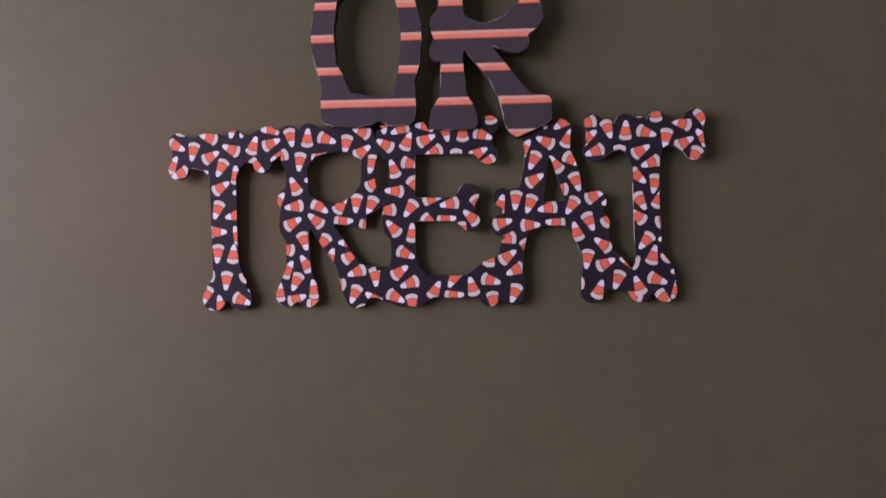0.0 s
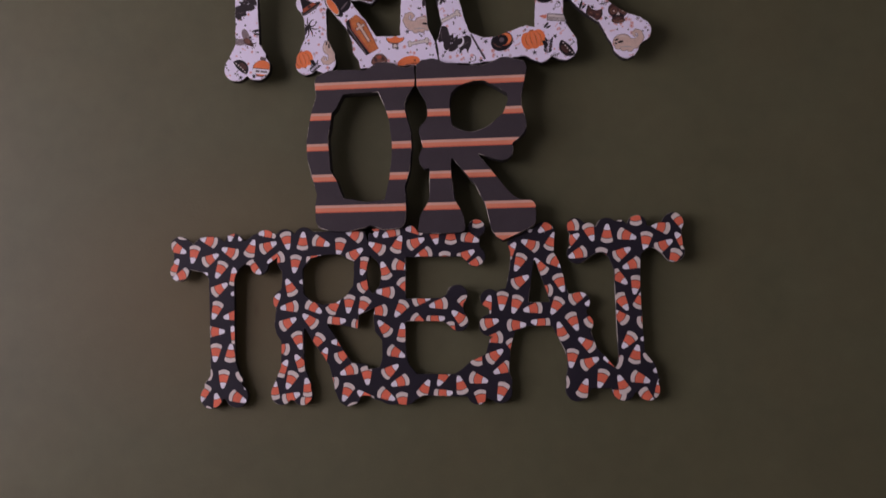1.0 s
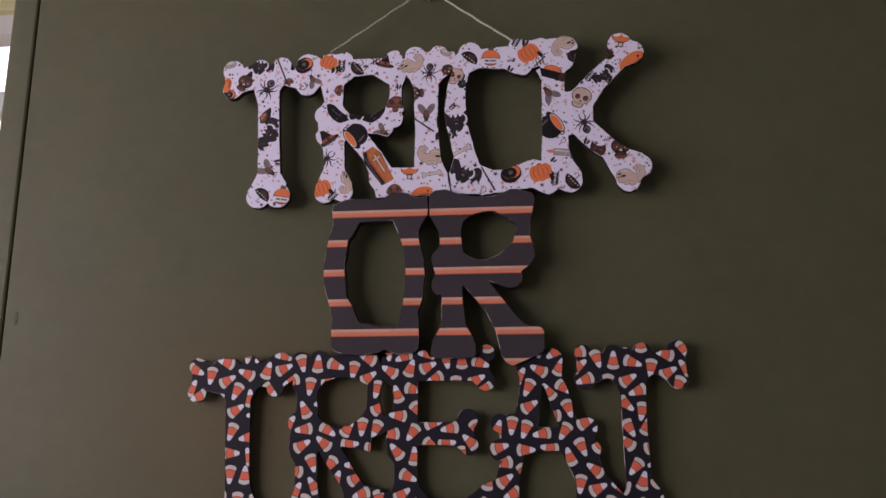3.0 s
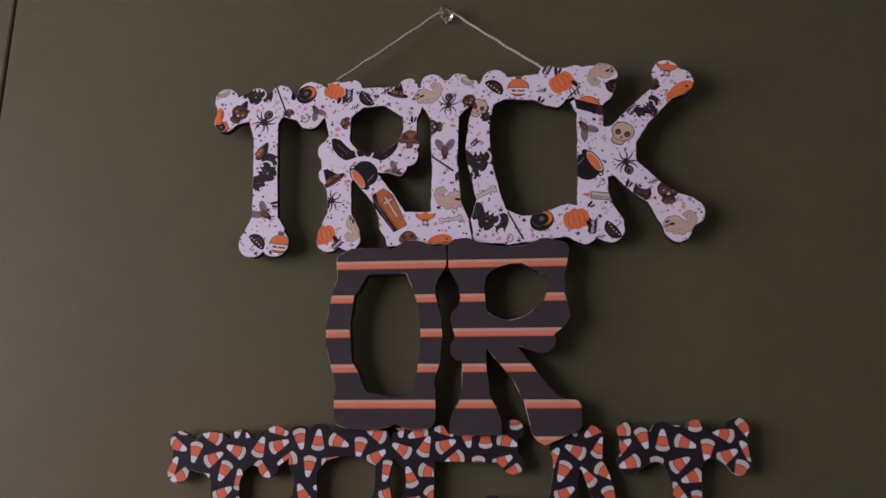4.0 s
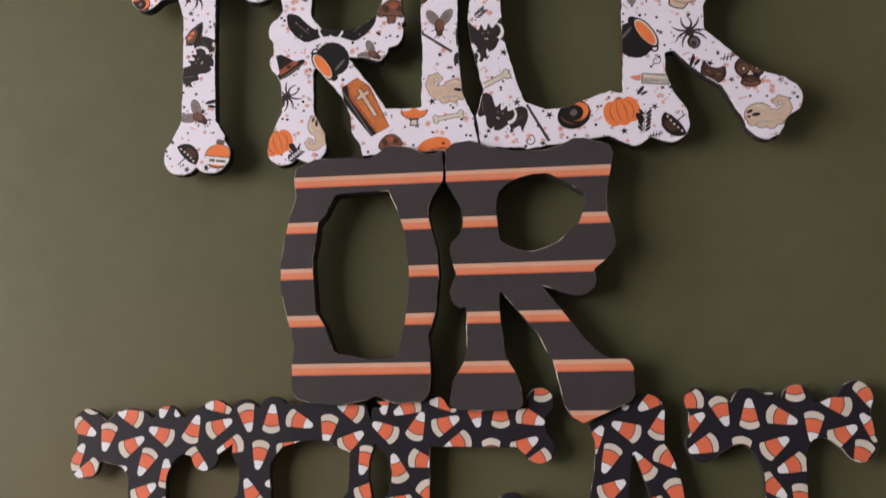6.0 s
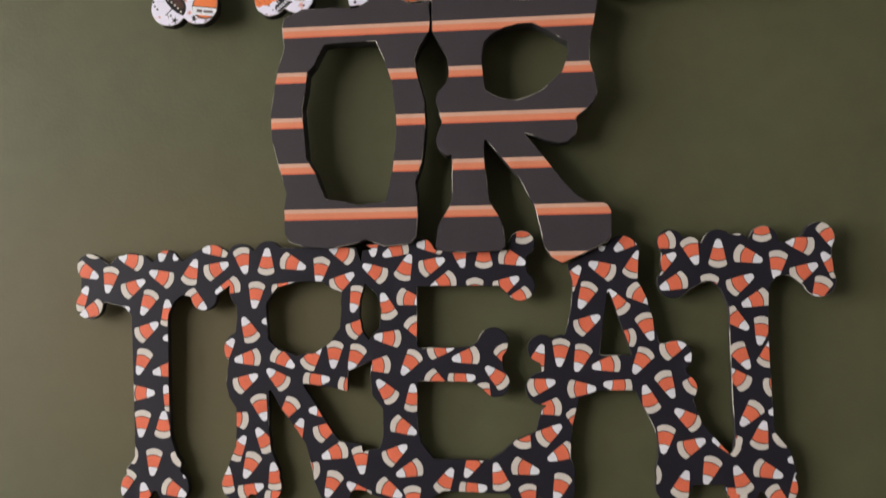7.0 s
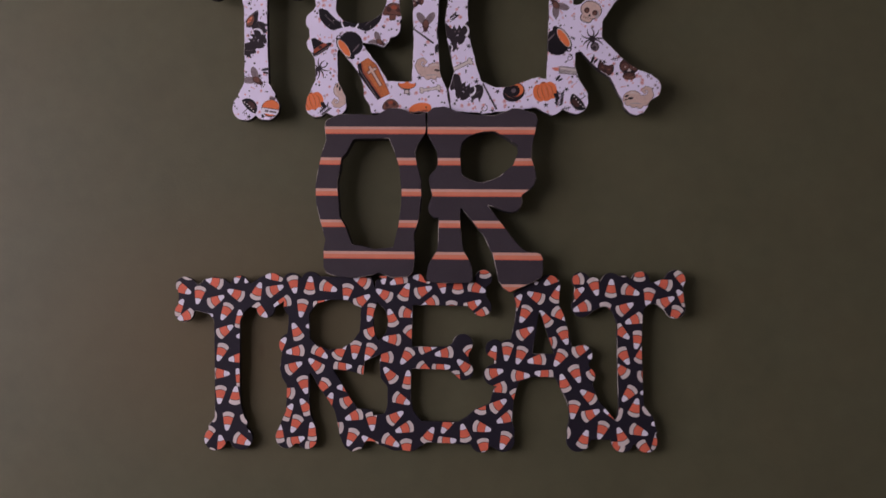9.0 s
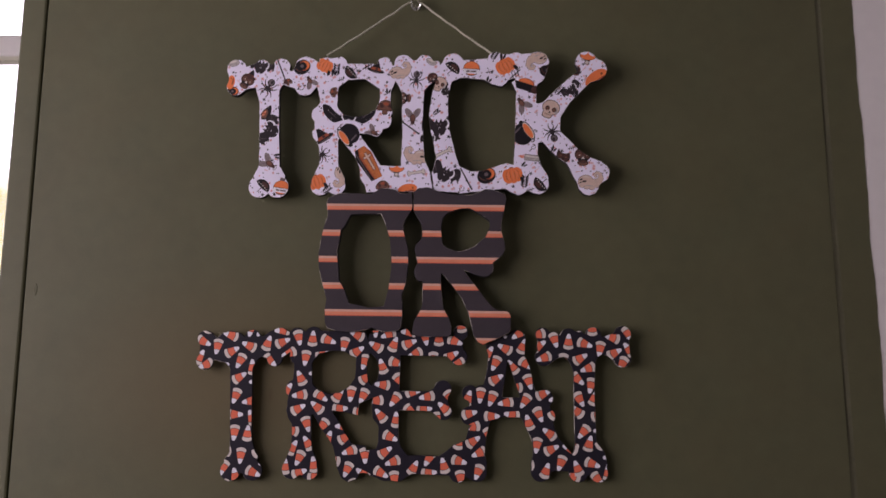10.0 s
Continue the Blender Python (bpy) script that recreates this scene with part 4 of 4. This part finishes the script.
TREAT_A = dict(
    discs=[(52.5, -127.4, 7.6), (63.4, -126.5, 6.7), (52.3, -148.7, 8.7), (96.4, -76, 9.2), (123.3, -131.3, 8.2), (126.2, -148.1, 7.5), (119.2, -199.8, 8.8), (60, -200.9, 8.9)],
    strokes=[
        [(67, -82), (86.3, -71), (88.5, -95.2), (83, -130.5), (79, -151.3), (72, -153.5), (68, -168.9), (66.9, -184.9), (69.3, -192.8), (67.3, -202.4), (60.9, -209.2), (51.4, -206.7), (43.4, -201.1), (35.5, -188.3), (37.9, -176), (48.5, -171.5), (51.8, -159.3), (58.3, -155.4), (61.6, -143.2), (65, -120.7), (68.7, -104.6), (69.5, -91.1)],
        [(79.9, -72.5), (102.1, -72.9), (105.1, -81), (104.4, -90.6), (108.7, -100.2), (112.5, -114.6), (114.6, -124.2), (126.4, -127.5), (130.8, -152.9), (135.8, -167.1), (148.9, -181.9), (145.6, -198.6), (130.1, -198.7), (126.9, -206), (119.1, -208), (112.3, -201.1), (110.6, -191.6), (112.3, -184.6), (112.4, -175.1), (110.3, -168.1), (104.2, -156.1), (101.1, -149), (100.1, -130.5), (88.5, -95.8)],
        [(50.6, -125.5), (66.6, -125.6), (82.7, -130.8), (100.1, -130.9), (107.6, -130.6), (104.3, -149.7), (82.2, -149.7), (72, -153.5), (53.5, -152.9)],
    ],
    holes=[])
TREAT_T2 = dict(
    discs=[(121.9, -71, 7), (131.5, -75, 6.9), (146.5, -73, 8.5), (156.4, -72.2, 5.6), (170, -70.8, 7.6), (198.1, -69.7, 8.1), (197.7, -92.7, 8.5), (122.9, -92.4, 8.5), (155.1, -199.4, 9), (174, -199.3, 9), (187.3, -76.8, 7.1)],
    strokes=[
        [(117.8, -73.1), (138.1, -72.8), (161.3, -72.2), (180.4, -71.9), (192.1, -68), (204.1, -74.5), (205.1, -87.1), (197.7, -96.4), (189.2, -94.8), (182.6, -89.6), (176.4, -89.9), (172.4, -94.6), (171.3, -105.6), (151, -105.4), (147.1, -95.9), (141.9, -92), (136.9, -93.2), (130, -97.3), (119.1, -92.4), (116.1, -82.7)],
        [(151.1, -99.1), (171.4, -99.3), (171, -124.6), (171.7, -156), (172.4, -171.1), (179.5, -179.8), (182.7, -192), (174.6, -201.5), (154.7, -201.6), (145.6, -198.6), (144.2, -184.4), (150.4, -181.9), (152.1, -173.4), (151.4, -156), (151, -124.4)],
    ],
    holes=[])
CANDY_A = [(21.3, -152.8, -70), (-206.2, -82, -25), (-201.7, -66.8, 85), (-192.5, -86.6, -100), (-209.4, -96.9, 61), (-203, -104.1, -156), (-179.9, -75.6, 162), (-178.1, -90.8, 29), (-160.7, -69.1, -100), (-150.2, -69.6, -121), (-161.7, -85.3, 156), (-169.7, -100, -116), (-169.7, -115.5, 32), (-187.5, -104.9, 14), (-157.5, -105.9, 95), (-152.7, -119.3, -173), (-143.7, -82.8, 71), (-140.9, -99.3, -40), (-129.2, -81.4, 24), (-129.9, -70.3, -178), (-122.7, -92.1, -158), (-130.2, -107.8, 64)]
CANDY_B = [(-172.5, -133.3, -109), (-158.6, -138.1, -170), (-172.4, -150.8, 0), (-156.1, -153.5, 111), (-172.1, -167.9, -95), (-159.6, -168.5, 87), (-181.8, -185.3, 176), (-165.1, -189.2, -95), (-147.5, -184.5, 39), (-140.6, -194.4, -160), (-181.4, -200.7, -111), (-169.6, -208, 103), (-152.7, -204.5, -24), (-179.7, -218.1, -136)]
CANDY_C = [(-113.7, -76.9, -78), (-100.1, -77.7, 87), (-84.8, -79, -20), (-69.3, -83.1, -100), (-57.2, -73.7, 155), (-56.6, -89.3, 34), (-89.6, -93.2, 21), (-106.3, -96.3, -97), (-49, -99.3, -108), (-110.4, -115.6, 115), (-95.1, -110.4, -173), (-123.4, -126.9, 54), (-110.8, -131.6, -173), (-47.4, -114.4, 34), (-90.4, -132.3, -35), (-73.6, -131.1, 54), (-61.5, -129.8, -95), (-49.8, -131.5, -113), (-93.8, -142.6, 140)]
CANDY_D = [(-111.8, -144.5, 29), (-103, -158.8, -72), (-117.7, -165.1, 170), (-101.4, -176.6, 123), (-116, -181, 59), (-109.2, -190.5, -114), (-95, -196.4, 100), (-122.5, -198.6, 88), (-108.6, -204.1, 22), (-93.4, -207.9, 10), (-87.8, -160.1, -126), (-68.3, -160.4, -180), (-82.5, -171.9, 67), (-66, -170.9, 30), (-71.6, -143.9, 5), (-51.9, -146.9, 0), (-61.4, -183.3, -160), (-46.8, -187.2, -85), (-63.1, -200.4, -113), (-77.2, -192.3, 171), (-48.5, -204.2, 141), (-56.2, -215.7, -60)]
CANDY_E = [(-38.6, -84.2, 150), (-39.8, -68.4, -85), (-26.9, -72.5, -156), (-21.3, -82.1, 69), (-6.5, -81, 24), (-7.4, -70.2, 177), (8.9, -75.4, -78), (22, -75.9, 90), (37.5, -78.4, -21), (43.5, -62.9, 99), (34.2, -92.3, 29), (40.2, -99.8, -160), (-0.7, -90.9, -156), (16.9, -96, -90), (-18.8, -99.6, -15), (-32.1, -103.4, 108), (-15.3, -116.3, -55), (-31.5, -120.8, 175), (-19.4, -134.6, -125), (-37.5, -135.8, -175)]
CANDY_F = [(-2.2, -127.1, 10), (11.4, -131.4, -170), (33.5, -131.8, -61), (27.9, -141.9, 138), (-4, -145, -35), (9, -143.8, 12), (-32.7, -149.6, 130), (-17.8, -153.5, 90), (-22.9, -169.5, -25), (-27.6, -183.5, 35), (-20.1, -192.5, -160), (-31, -203, -29), (-18.2, -208.1, -85), (-0.2, -197.9, 62), (13.9, -189.1, -118), (28.4, -195.4, 105), (14.4, -202.3, 8), (42.6, -190.8, -15), (44.3, -206.5, -81), (42.1, -173.1, 79)]
CANDY_G = [(55.9, -172.4, 35), (55, -159, -170), (52, -146.7, 15), (73.3, -148.7, 0), (70.9, -166.3, -71), (61.5, -183, -155), (60.7, -200.6, -110), (50.5, -132.2, 72), (62.4, -129.4, -96), (73.2, -132.3, -110), (86.5, -135.9, -170), (69.5, -89.2, 55), (76.4, -98.9, -115), (77.2, -113.7, 30), (85.5, -84.6, 154), (86.3, -67.5, -96), (98.6, -70.6, -145), (102.6, -82.5, 70), (105.5, -99.2, -36), (92.9, -102.3, 124)]
CANDY_H = [(108.5, -115.9, -71), (95.2, -121.6, 180), (104.8, -134.1, -122), (122.1, -127.1, 25), (134.8, -131.3, -165), (118.1, -146.5, -66), (133.4, -144.6, 45), (108.3, -154.1, 107), (92.3, -147.4, 170), (127.8, -164, 144), (116.1, -175.1, -99), (129.8, -178.5, 25), (106.2, -193.5, -180), (124.5, -198.4, 70), (138.6, -191.1, -110), (148.1, -175, 149), (149.5, -203.3, 165)]
CANDY_I = [(117.2, -70.9, -166), (118.3, -81.5, 35), (133.1, -75.9, -73), (122.9, -93, -160), (146.4, -77.4, 87), (156.9, -60.4, 65), (141.2, -95.8, -96), (161.9, -79.2, -19), (169.2, -64.1, 91), (176.5, -83.9, -99), (157.6, -93.1, 30), (164.9, -102.4, -160), (154.9, -112.7, -41), (167.4, -118.5, -101), (156.7, -131.7, -61), (170.6, -130.2, 72), (188.3, -73, 164), (203.3, -68.8, -67), (204, -83.9, 128), (190.2, -87.5, 28), (197.6, -97.7, -115)]
CANDY_J = [(154.1, -142.8, 139), (174.6, -146.6, 15), (160, -162, -130), (176.8, -159.8, -170), (165.3, -172.7, 75), (147.4, -177.5, 160), (178.1, -171.7, 45), (168.1, -191.2, -20), (185.5, -184.2, -169), (154.2, -195.7, 111), (173, -205.2, -46), (182.6, -199.2, 89)]
PRINTS = {
    "pumpkin": [(-97.4, 196.8, 8.5, -25), (85, 197.4, 10, 30), (-101.6, 76.8, 9.2, 18), (92.5, 85.2, 10, 14)],
    "spider": [(-154.8, 172.2, 10.4, 60), (-96.6, 104.9, 9.2, -137), (-4.6, 181.6, 9.4, 86), (131.5, 130.1, 10, -73)],
    "bat": [(-162.5, 196, 13.9, -12), (-151, 129.5, 16, 64), (19, 134.8, 17.2, 4), (25.4, 86.8, 15.8, -25), (151, 173.5, 10.8, 40), (25.9, 171.1, 9.4, -58), (10, 121, 9.5, 9)],
    "bowbat": [(-71.5, 144.1, 28.2, -2)],
    "lens": [(-190.4, 168.6, 6.6, 20), (-120.4, 195.1, 8.8, 31), (66.6, 84.8, 9.5, 30), (126.2, 192.4, 7.2, -13)],
    "dome": [(-155.4, 72.2, 8.2, -44), (-70.2, 190.4, 8.2, 131), (31.5, 194.6, 8.6, -39), (120.2, 76.8, 8.4, 130)],
    "skull": [(19.2, 178.6, 7.4, -18), (130.2, 153.4, 9.2, -19)],
    "coffin": [(-49.6, 97, 17.7, -59)],
    "cauldron": [(-72, 125, 11.4, 125), (103.5, 128, 11.8, -57)],
    "band_hat": [(-154.6, 147.7, 8.7, 40)],
    "hat": [(-171.8, 186.6, 6.4, -30), (-97.5, 124, 10.5, 34), (-45, 195, 9.0, -14)],
    "kettle": [(106.2, 178.1, 12.6, -18)],
    "bottle": [(51, 195.3, 8.5, -3), (-136.6, 71.4, 8.2, -8)],
    "flask": [(167.2, 205.4, 6.4, 172), (-22.5, 88.6, 6.0, 179)],
    "owl": [(-176.2, 180, 7.3, -32), (-16.8, 163.4, 6.6, 91), (161.8, 104.8, 8.4, -1), (12.4, 183.9, 5.6, 31), (155.8, 193, 4.6, -2)],
    "cap": [(-34.9, 154, 9.4, -10), (-35.9, 73.2, 7.3, -1), (-87.1, 169.3, 5.7, 73), (-134.2, 179.4, 4.8, 0)],
    "ghost_left": [(-21.2, 192.2, 11.4, 10), (168.6, 81, 12.4, -2), (116.6, 203.2, 11.4, 196)],
    "ghost": [(-3, 104.8, 12.2, -1), (-79.2, 82.5, 10.4, 102)],
    "puff": [(-190.6, 199.2, 6.4, 7), (10.4, 201.6, 5.7, -26)],
    "moth": [(-111.8, 180.5, 7.5, 120), (-150.3, 95.4, 9.3, -35), (-7.5, 143.6, 9.6, -90), (101.8, 158.6, 9.1, 126), (-46.7, 127.9, 7.6, -32)],
    "bone": [(-3, 87.3, 8.5, 9), (22.6, 107.2, 10, 26)],
    "candle": [(110, 103.2, 9.6, -6)],
    "fern": [(-85.4, 192.3, 6.6, 87), (74.1, 209.1, 6, 61), (138.6, 172.7, 6.2, 50), (104.3, 78.9, 6.7, 83), (-91.2, 69.2, 5.3, 41), (16, 149.1, 4.2, 41)],
    "claw": [(94.6, 189.1, 6.8, 30), (-53.3, 197.1, 6.6, 20), (69.1, 191.3, 3.8, -2), (-80.4, 182.6, 3.9, 9), (110.1, 71.2, 3.5, -1), (150.7, 113.4, 4, -1)],
    "stick": [(-141.2, 191.6, 12.4, -68)],
    "rod": [(-10.6, 133.6, 12.4, -36), (46.7, 81.2, 12.4, -62)],
    "smear": [(-192.4, 178.8, 7.4, 80), (175.9, 185, 13.3, 40), (-11.2, 70.4, 9.6, 11)],
    "curl": [(-121.3, 174, 4.4, -2), (112.5, 113.9, 3.2, -1), (41.8, 71.1, 3.6, -1), (135.3, 93.7, 3.5, -1)],
    "cat": [(142.4, 104.2, 7.4, -17)],
    "leaf": [(103.9, 96, 3.2, 40), (132.9, 111.8, 3.6, 59), (82.3, 207.5, 4.3, 79), (-87.9, 189.2, 4, 73), (157.6, 191.3, 3.8, 50), (68.1, 182.5, 3.8, 60), (-173.9, 104.3, 3.4, -1), (-32.6, 170.3, 3.4, 81), (-142.4, 102.7, 3.8, -1), (157.3, 167.3, 4.9, 59)],
}


CANDY = CANDY_A + CANDY_B + CANDY_C + CANDY_D + CANDY_E + CANDY_F + CANDY_G + CANDY_H + CANDY_I + CANDY_J
MAKERS = dict(pumpkin=pumpkin, spider=spider, bat=bat, lens=lens, dome=dome, skull=skull, coffin=coffin, cauldron=cauldron, hat=hat, bottle=bottle, flask=flask, owl=owl,
              ghost=ghost, moth=moth, bowbat=bowbat, kettle=kettle, bone=bone, fern=fern, claw=claw, stick=stick, smear=smear, curl=curl, leaf=leaf, cap=cap, ghost_left=ghost_left, puff=puff, cat=cat, candle=candle, rod=rod, band_hat=band_hat)

rng = random.Random(7)
candy_print = [s for x, z, a in CANDY for s in placed(candy_corn(rng), x, z, 15.4, a)]
spots = []
for _ in range(2500):
    x, z = rng.uniform(-200, 200), rng.uniform(58, 216)
    kind = rng.random()
    if kind < 0.33:
        spots += placed([(INK, oval(0, 0, 1, 1, 0, 7))], x, z, rng.uniform(0.4, 0.95), 0)
    elif kind < 0.48:
        spots += placed([(LILAC, oval(0, 0, 1, 0.9, 0, 7))], x, z, rng.uniform(0.6, 1.4), 0)
    elif kind < 0.78:
        spots += placed([(PINK, oval(0, 0, 1, 0.85, 0, 9)), (SALMON, oval(0.1, 0, 0.4, 0.36, 0, 6))], x, z, rng.uniform(0.7, 2.0), rng.uniform(0, 180))
    elif kind < 0.87:
        spots += placed(star(rng), x, z, rng.uniform(1.4, 2.6), rng.uniform(0, 90))
    else:
        spots += placed([(PINK, bar(-1, 0, 1, 0.1, 0.5, 0.3)), (PINK, oval(-1, 0, 0.4, 0.35, 0, 7))], x, z, rng.uniform(1.2, 2.2), rng.uniform(0, 360))
picture_print = spots + [s for kind, rows in PRINTS.items() for x, z, size, a in rows for s in placed(MAKERS[kind](rng), x, z, size, a)]
STRIPES = (51.5, 25.5, -0.4, -26.3, -52.2, -78.0)
stripe_print = []
for z in STRIPES:
    stripe_print += [(PEACH, bar(-130, z, 130, z, 6.1)), (PALE, bar(-130, z + 1.9, 130, z + 1.9, 2.3)), (ORANGE, bar(-130, z - 2.6, 130, z - 2.6, 0.9))]

STEP, SOLID = 0.6, -1
from mathutils.geometry import delaunay_2d_cdt


def cut_letter(shape, prints, paper, rim, side, front, back, parent, label, before, after, rough):
    """A letter sawn from board, with printed paper glued on its front; before, after: letters that it butts against."""
    flat = [p for s in shape["strokes"] for p in s] + [(x + s * r, z + s * r) for x, z, r in shape["discs"] for s in (-1, 1)]
    lo, hi = np.min(flat, 0) - 3, np.max(flat, 0) + 3
    gx, gz = np.meshgrid(np.arange(lo[0], hi[0], STEP), np.arange(lo[1], hi[1], STEP))
    field = letter_field(shape, gx, gz, rough)
    if before:
        field = np.maximum(field, -letter_field(before, gx, gz, rough))
    outer = contours(field, lo[0], lo[1], STEP)
    loops = []
    for p in outer:
        by = np.full(len(p), 0.3)
        for other in (before, after):
            if other:
                by[letter_field(other, p[:, 0], p[:, 1], rough) < 0.25] = 0.0
        loops.append(inset(p, by[:, None]))
    coords, edges = [], []

    def outline(pts):
        n = len(coords)
        coords.extend(Vector((float(a), float(b))) for a, b in pts)
        edges.extend((n + k, n + (k + 1) % len(pts)) for k in range(len(pts)))

    for loop in loops:
        outline(loop)
    near = [(m, p) for m, p in prints if p[:, 0].max() > lo[0] and p[:, 0].min() < hi[0] and p[:, 1].max() > lo[1] and p[:, 1].min() < hi[1]]
    for m, p in near:
        outline(p)
    verts, _, faces, *_ = delaunay_2d_cdt(coords, edges, [], 0, 1e-4)
    v = np.array([(p.x, p.y) for p in verts])
    tri = np.array([f[:] for f in faces])
    mid = v[tri].mean(1)
    inside = np.zeros(len(tri), bool)
    for loop in loops:
        inside ^= within(mid, loop)
    tri, mid = tri[inside], mid[inside]
    mats, slot = [paper], np.zeros(len(tri), int)
    for m, p in near:
        if m not in mats:
            mats.append(m)
        a, b = p.min(0), p.max(0)
        box_in = np.nonzero((mid[:, 0] > a[0]) & (mid[:, 0] < b[0]) & (mid[:, 1] > a[1]) & (mid[:, 1] < b[1]))[0]
        if len(box_in):
            slot[box_in[within(mid[box_in], p)]] = mats.index(m)
    mats.append(rim)

    def facing(t):
        (ax, az), (bx, bz), (cx, cz) = v[t]
        return (bx - ax) * (cz - az) - (bz - az) * (cx - ax) > 0

    used = sorted(set(tri.ravel()))
    index = {n: k for k, n in enumerate(used)}
    lip = front + 0.0005
    points = [(v[n, 0] / 1000, front, v[n, 1] / 1000) for n in used]
    polys = [tuple(index[n] for n in (t if facing(t) else t[::-1])) for t in tri]
    slots = list(slot)
    body_points = [(x, back, z) for x, _, z in points]
    body_polys = [p[::-1] for p in polys]
    for loop, edge in zip(loops, outer):
        n0, n1, k = len(points), len(body_points), len(loop)
        points += [(x / 1000, front, z / 1000) for x, z in loop] + [(x / 1000, lip, z / 1000) for x, z in edge]
        body_points += [(x / 1000, lip, z / 1000) for x, z in edge] + [(x / 1000, back, z / 1000) for x, z in edge]
        for i in range(k):
            j = (i + 1) % k
            polys.append((n0 + i, n0 + j, n0 + k + j, n0 + k + i))
            slots.append(len(mats) - 1)
            body_polys.append((n1 + i, n1 + j, n1 + k + j, n1 + k + i))
    out = []
    for name, pts, fcs, ms in (("letter", body_points, body_polys, [side]), ("printed_face", points, polys, mats)):
        me = bpy.data.meshes.new(name)
        me.from_pydata(pts, [], fcs)
        for m in ms:
            me.materials.append(m)
        if name == "printed_face":
            me.polygons.foreach_set("material_index", slots)
        bm = bmesh.new()
        bm.from_mesh(me)
        bmesh.ops.remove_doubles(bm, verts=bm.verts, dist=1e-6)
        bmesh.ops.recalc_face_normals(bm, faces=bm.faces)
        bm.to_mesh(me)
        bm.free()
        out.append(new(name, me))
    out[0].parent, out[1].parent = parent, out[0]
    tagged(out[0], label)
    return out[0]


sign = tagged(new("hanging_sign"), "cut-out letter sign reading TRICK OR TREAT, hung on twine", "wall sign")
# hung from the pin: its foot stands a little off the panel, its head leans out further, and it hangs slightly askew
SIGN = pose(0.0013, -0.0001, 1.5001, 1.478, 0.762, -0.000)
sign.matrix_world = SIGN
for word, front, back, prints, paper, rim, look_of in (
        ([TRICK_T, TRICK_R, TRICK_I, TRICK_C, TRICK_K], -0.012, -0.0060, picture_print, PAPER, WORN_LIGHT, "bone-shaped letter {} in white Halloween picture paper"),
        ([OR_O, OR_R], -0.0154, -0.0064, stripe_print, CHAR, WORN_DARK, "wavy letter {} in charcoal paper with orange stripes"),
        ([TREAT_T, TREAT_R, TREAT_E, TREAT_A, TREAT_T2], -0.012, -0.0082, candy_print, NIGHT, WORN_NIGHT, "bone-shaped letter {} in black candy corn paper")):
    letters = {5: "TRICK" if word[0] is TRICK_T else "TREAT", 2: "OR"}[len(word)]
    for k, shape in enumerate(word):
        cut_letter(shape, prints, paper, rim, BOARD if prints is picture_print else WORN_BOARD, front, back, sign, look_of.format(letters[k]), word[k - 1] if k else None, word[k + 1] if k + 1 < len(word) else None, 0.45 if prints is picture_print else 0.2)


# ---- twine and push pin ----
def cord(name, pts, radius, mat, parent, label):
    """Two strands twisted round a sagging line."""
    bm = bmesh.new()
    line = []
    for (a, b) in zip(pts, pts[1:]):
        for k in range(60):
            t = k / 60
            p = Vector(a).lerp(Vector(b), t)
            line.append(p + Vector((0.0003 * math.sin(17 * t), 0, -0.0006 * math.sin(math.pi * t) + 0.0003 * math.sin(29 * t))))
    line.append(Vector(pts[-1]))
    for strand in (0, math.pi):
        rings = []
        for k, p in enumerate(line):
            d = (line[min(k + 1, len(line) - 1)] - line[max(k - 1, 0)]).normalized()
            u = d.cross(Vector((0, 1, 0))).normalized()
            w = d.cross(u)
            a = strand + k * 1.3
            c = p + (u * math.cos(a) + w * math.sin(a)) * radius * 0.42
            rings.append([bm.verts.new(c + (u * math.cos(b) + w * math.sin(b)) * radius * 0.7) for b in (i * math.pi / 3 for i in range(6))])
        for a, b in zip(rings, rings[1:]):
            for i in range(6):
                bm.faces.new((a[i], a[(i + 1) % 6], b[(i + 1) % 6], b[i])).smooth = True
    return part(name, bm, mat, parent, label)


PIN = Vector((-0.0025, 0, 1.7680))
hook = [SIGN.inverted() @ (PIN + Vector(p)) for p in ((-0.0072, -0.0088, 0.0004), (0.0, -0.0092, 0.0036), (0.0056, -0.0088, 0.0004))]
cord("twine", [(-0.0965, -0.0085, 0.2085), hook[0]], 0.00105, TWINE, sign, "thin tan jute twine")
cord("twine", hook, 0.00105, TWINE, sign, "thin tan jute twine")
cord("twine", [hook[2], (0.0715, -0.0085, 0.2115)], 0.00105, TWINE, sign, "thin tan jute twine")
pin = tagged(new("push_pin"), "clear plastic push pin stuck into the olive panel", "push pin")
pin.location = PIN
out_of_wall = Matrix.Rotation(radians(90), 4, "X") @ Matrix.Identity(4)
part("head", lathe([(0.0001, 0.002), (0.0048, 0.002), (0.0052, 0.0028), (0.0050, 0.0042), (0.0030, 0.0058), (0.0027, 0.0100), (0.0030, 0.0122), (0.0046, 0.0134), (0.0050, 0.0144), (0.0046, 0.0154), (0.0020, 0.0158), (0.0001, 0.0159)], out_of_wall), CLEAR, pin)
part("needle", lathe([(0.0001, -0.009), (0.0005, -0.006), (0.0005, 0.006), (0.0001, 0.0062)], out_of_wall, 10), STEEL, pin)
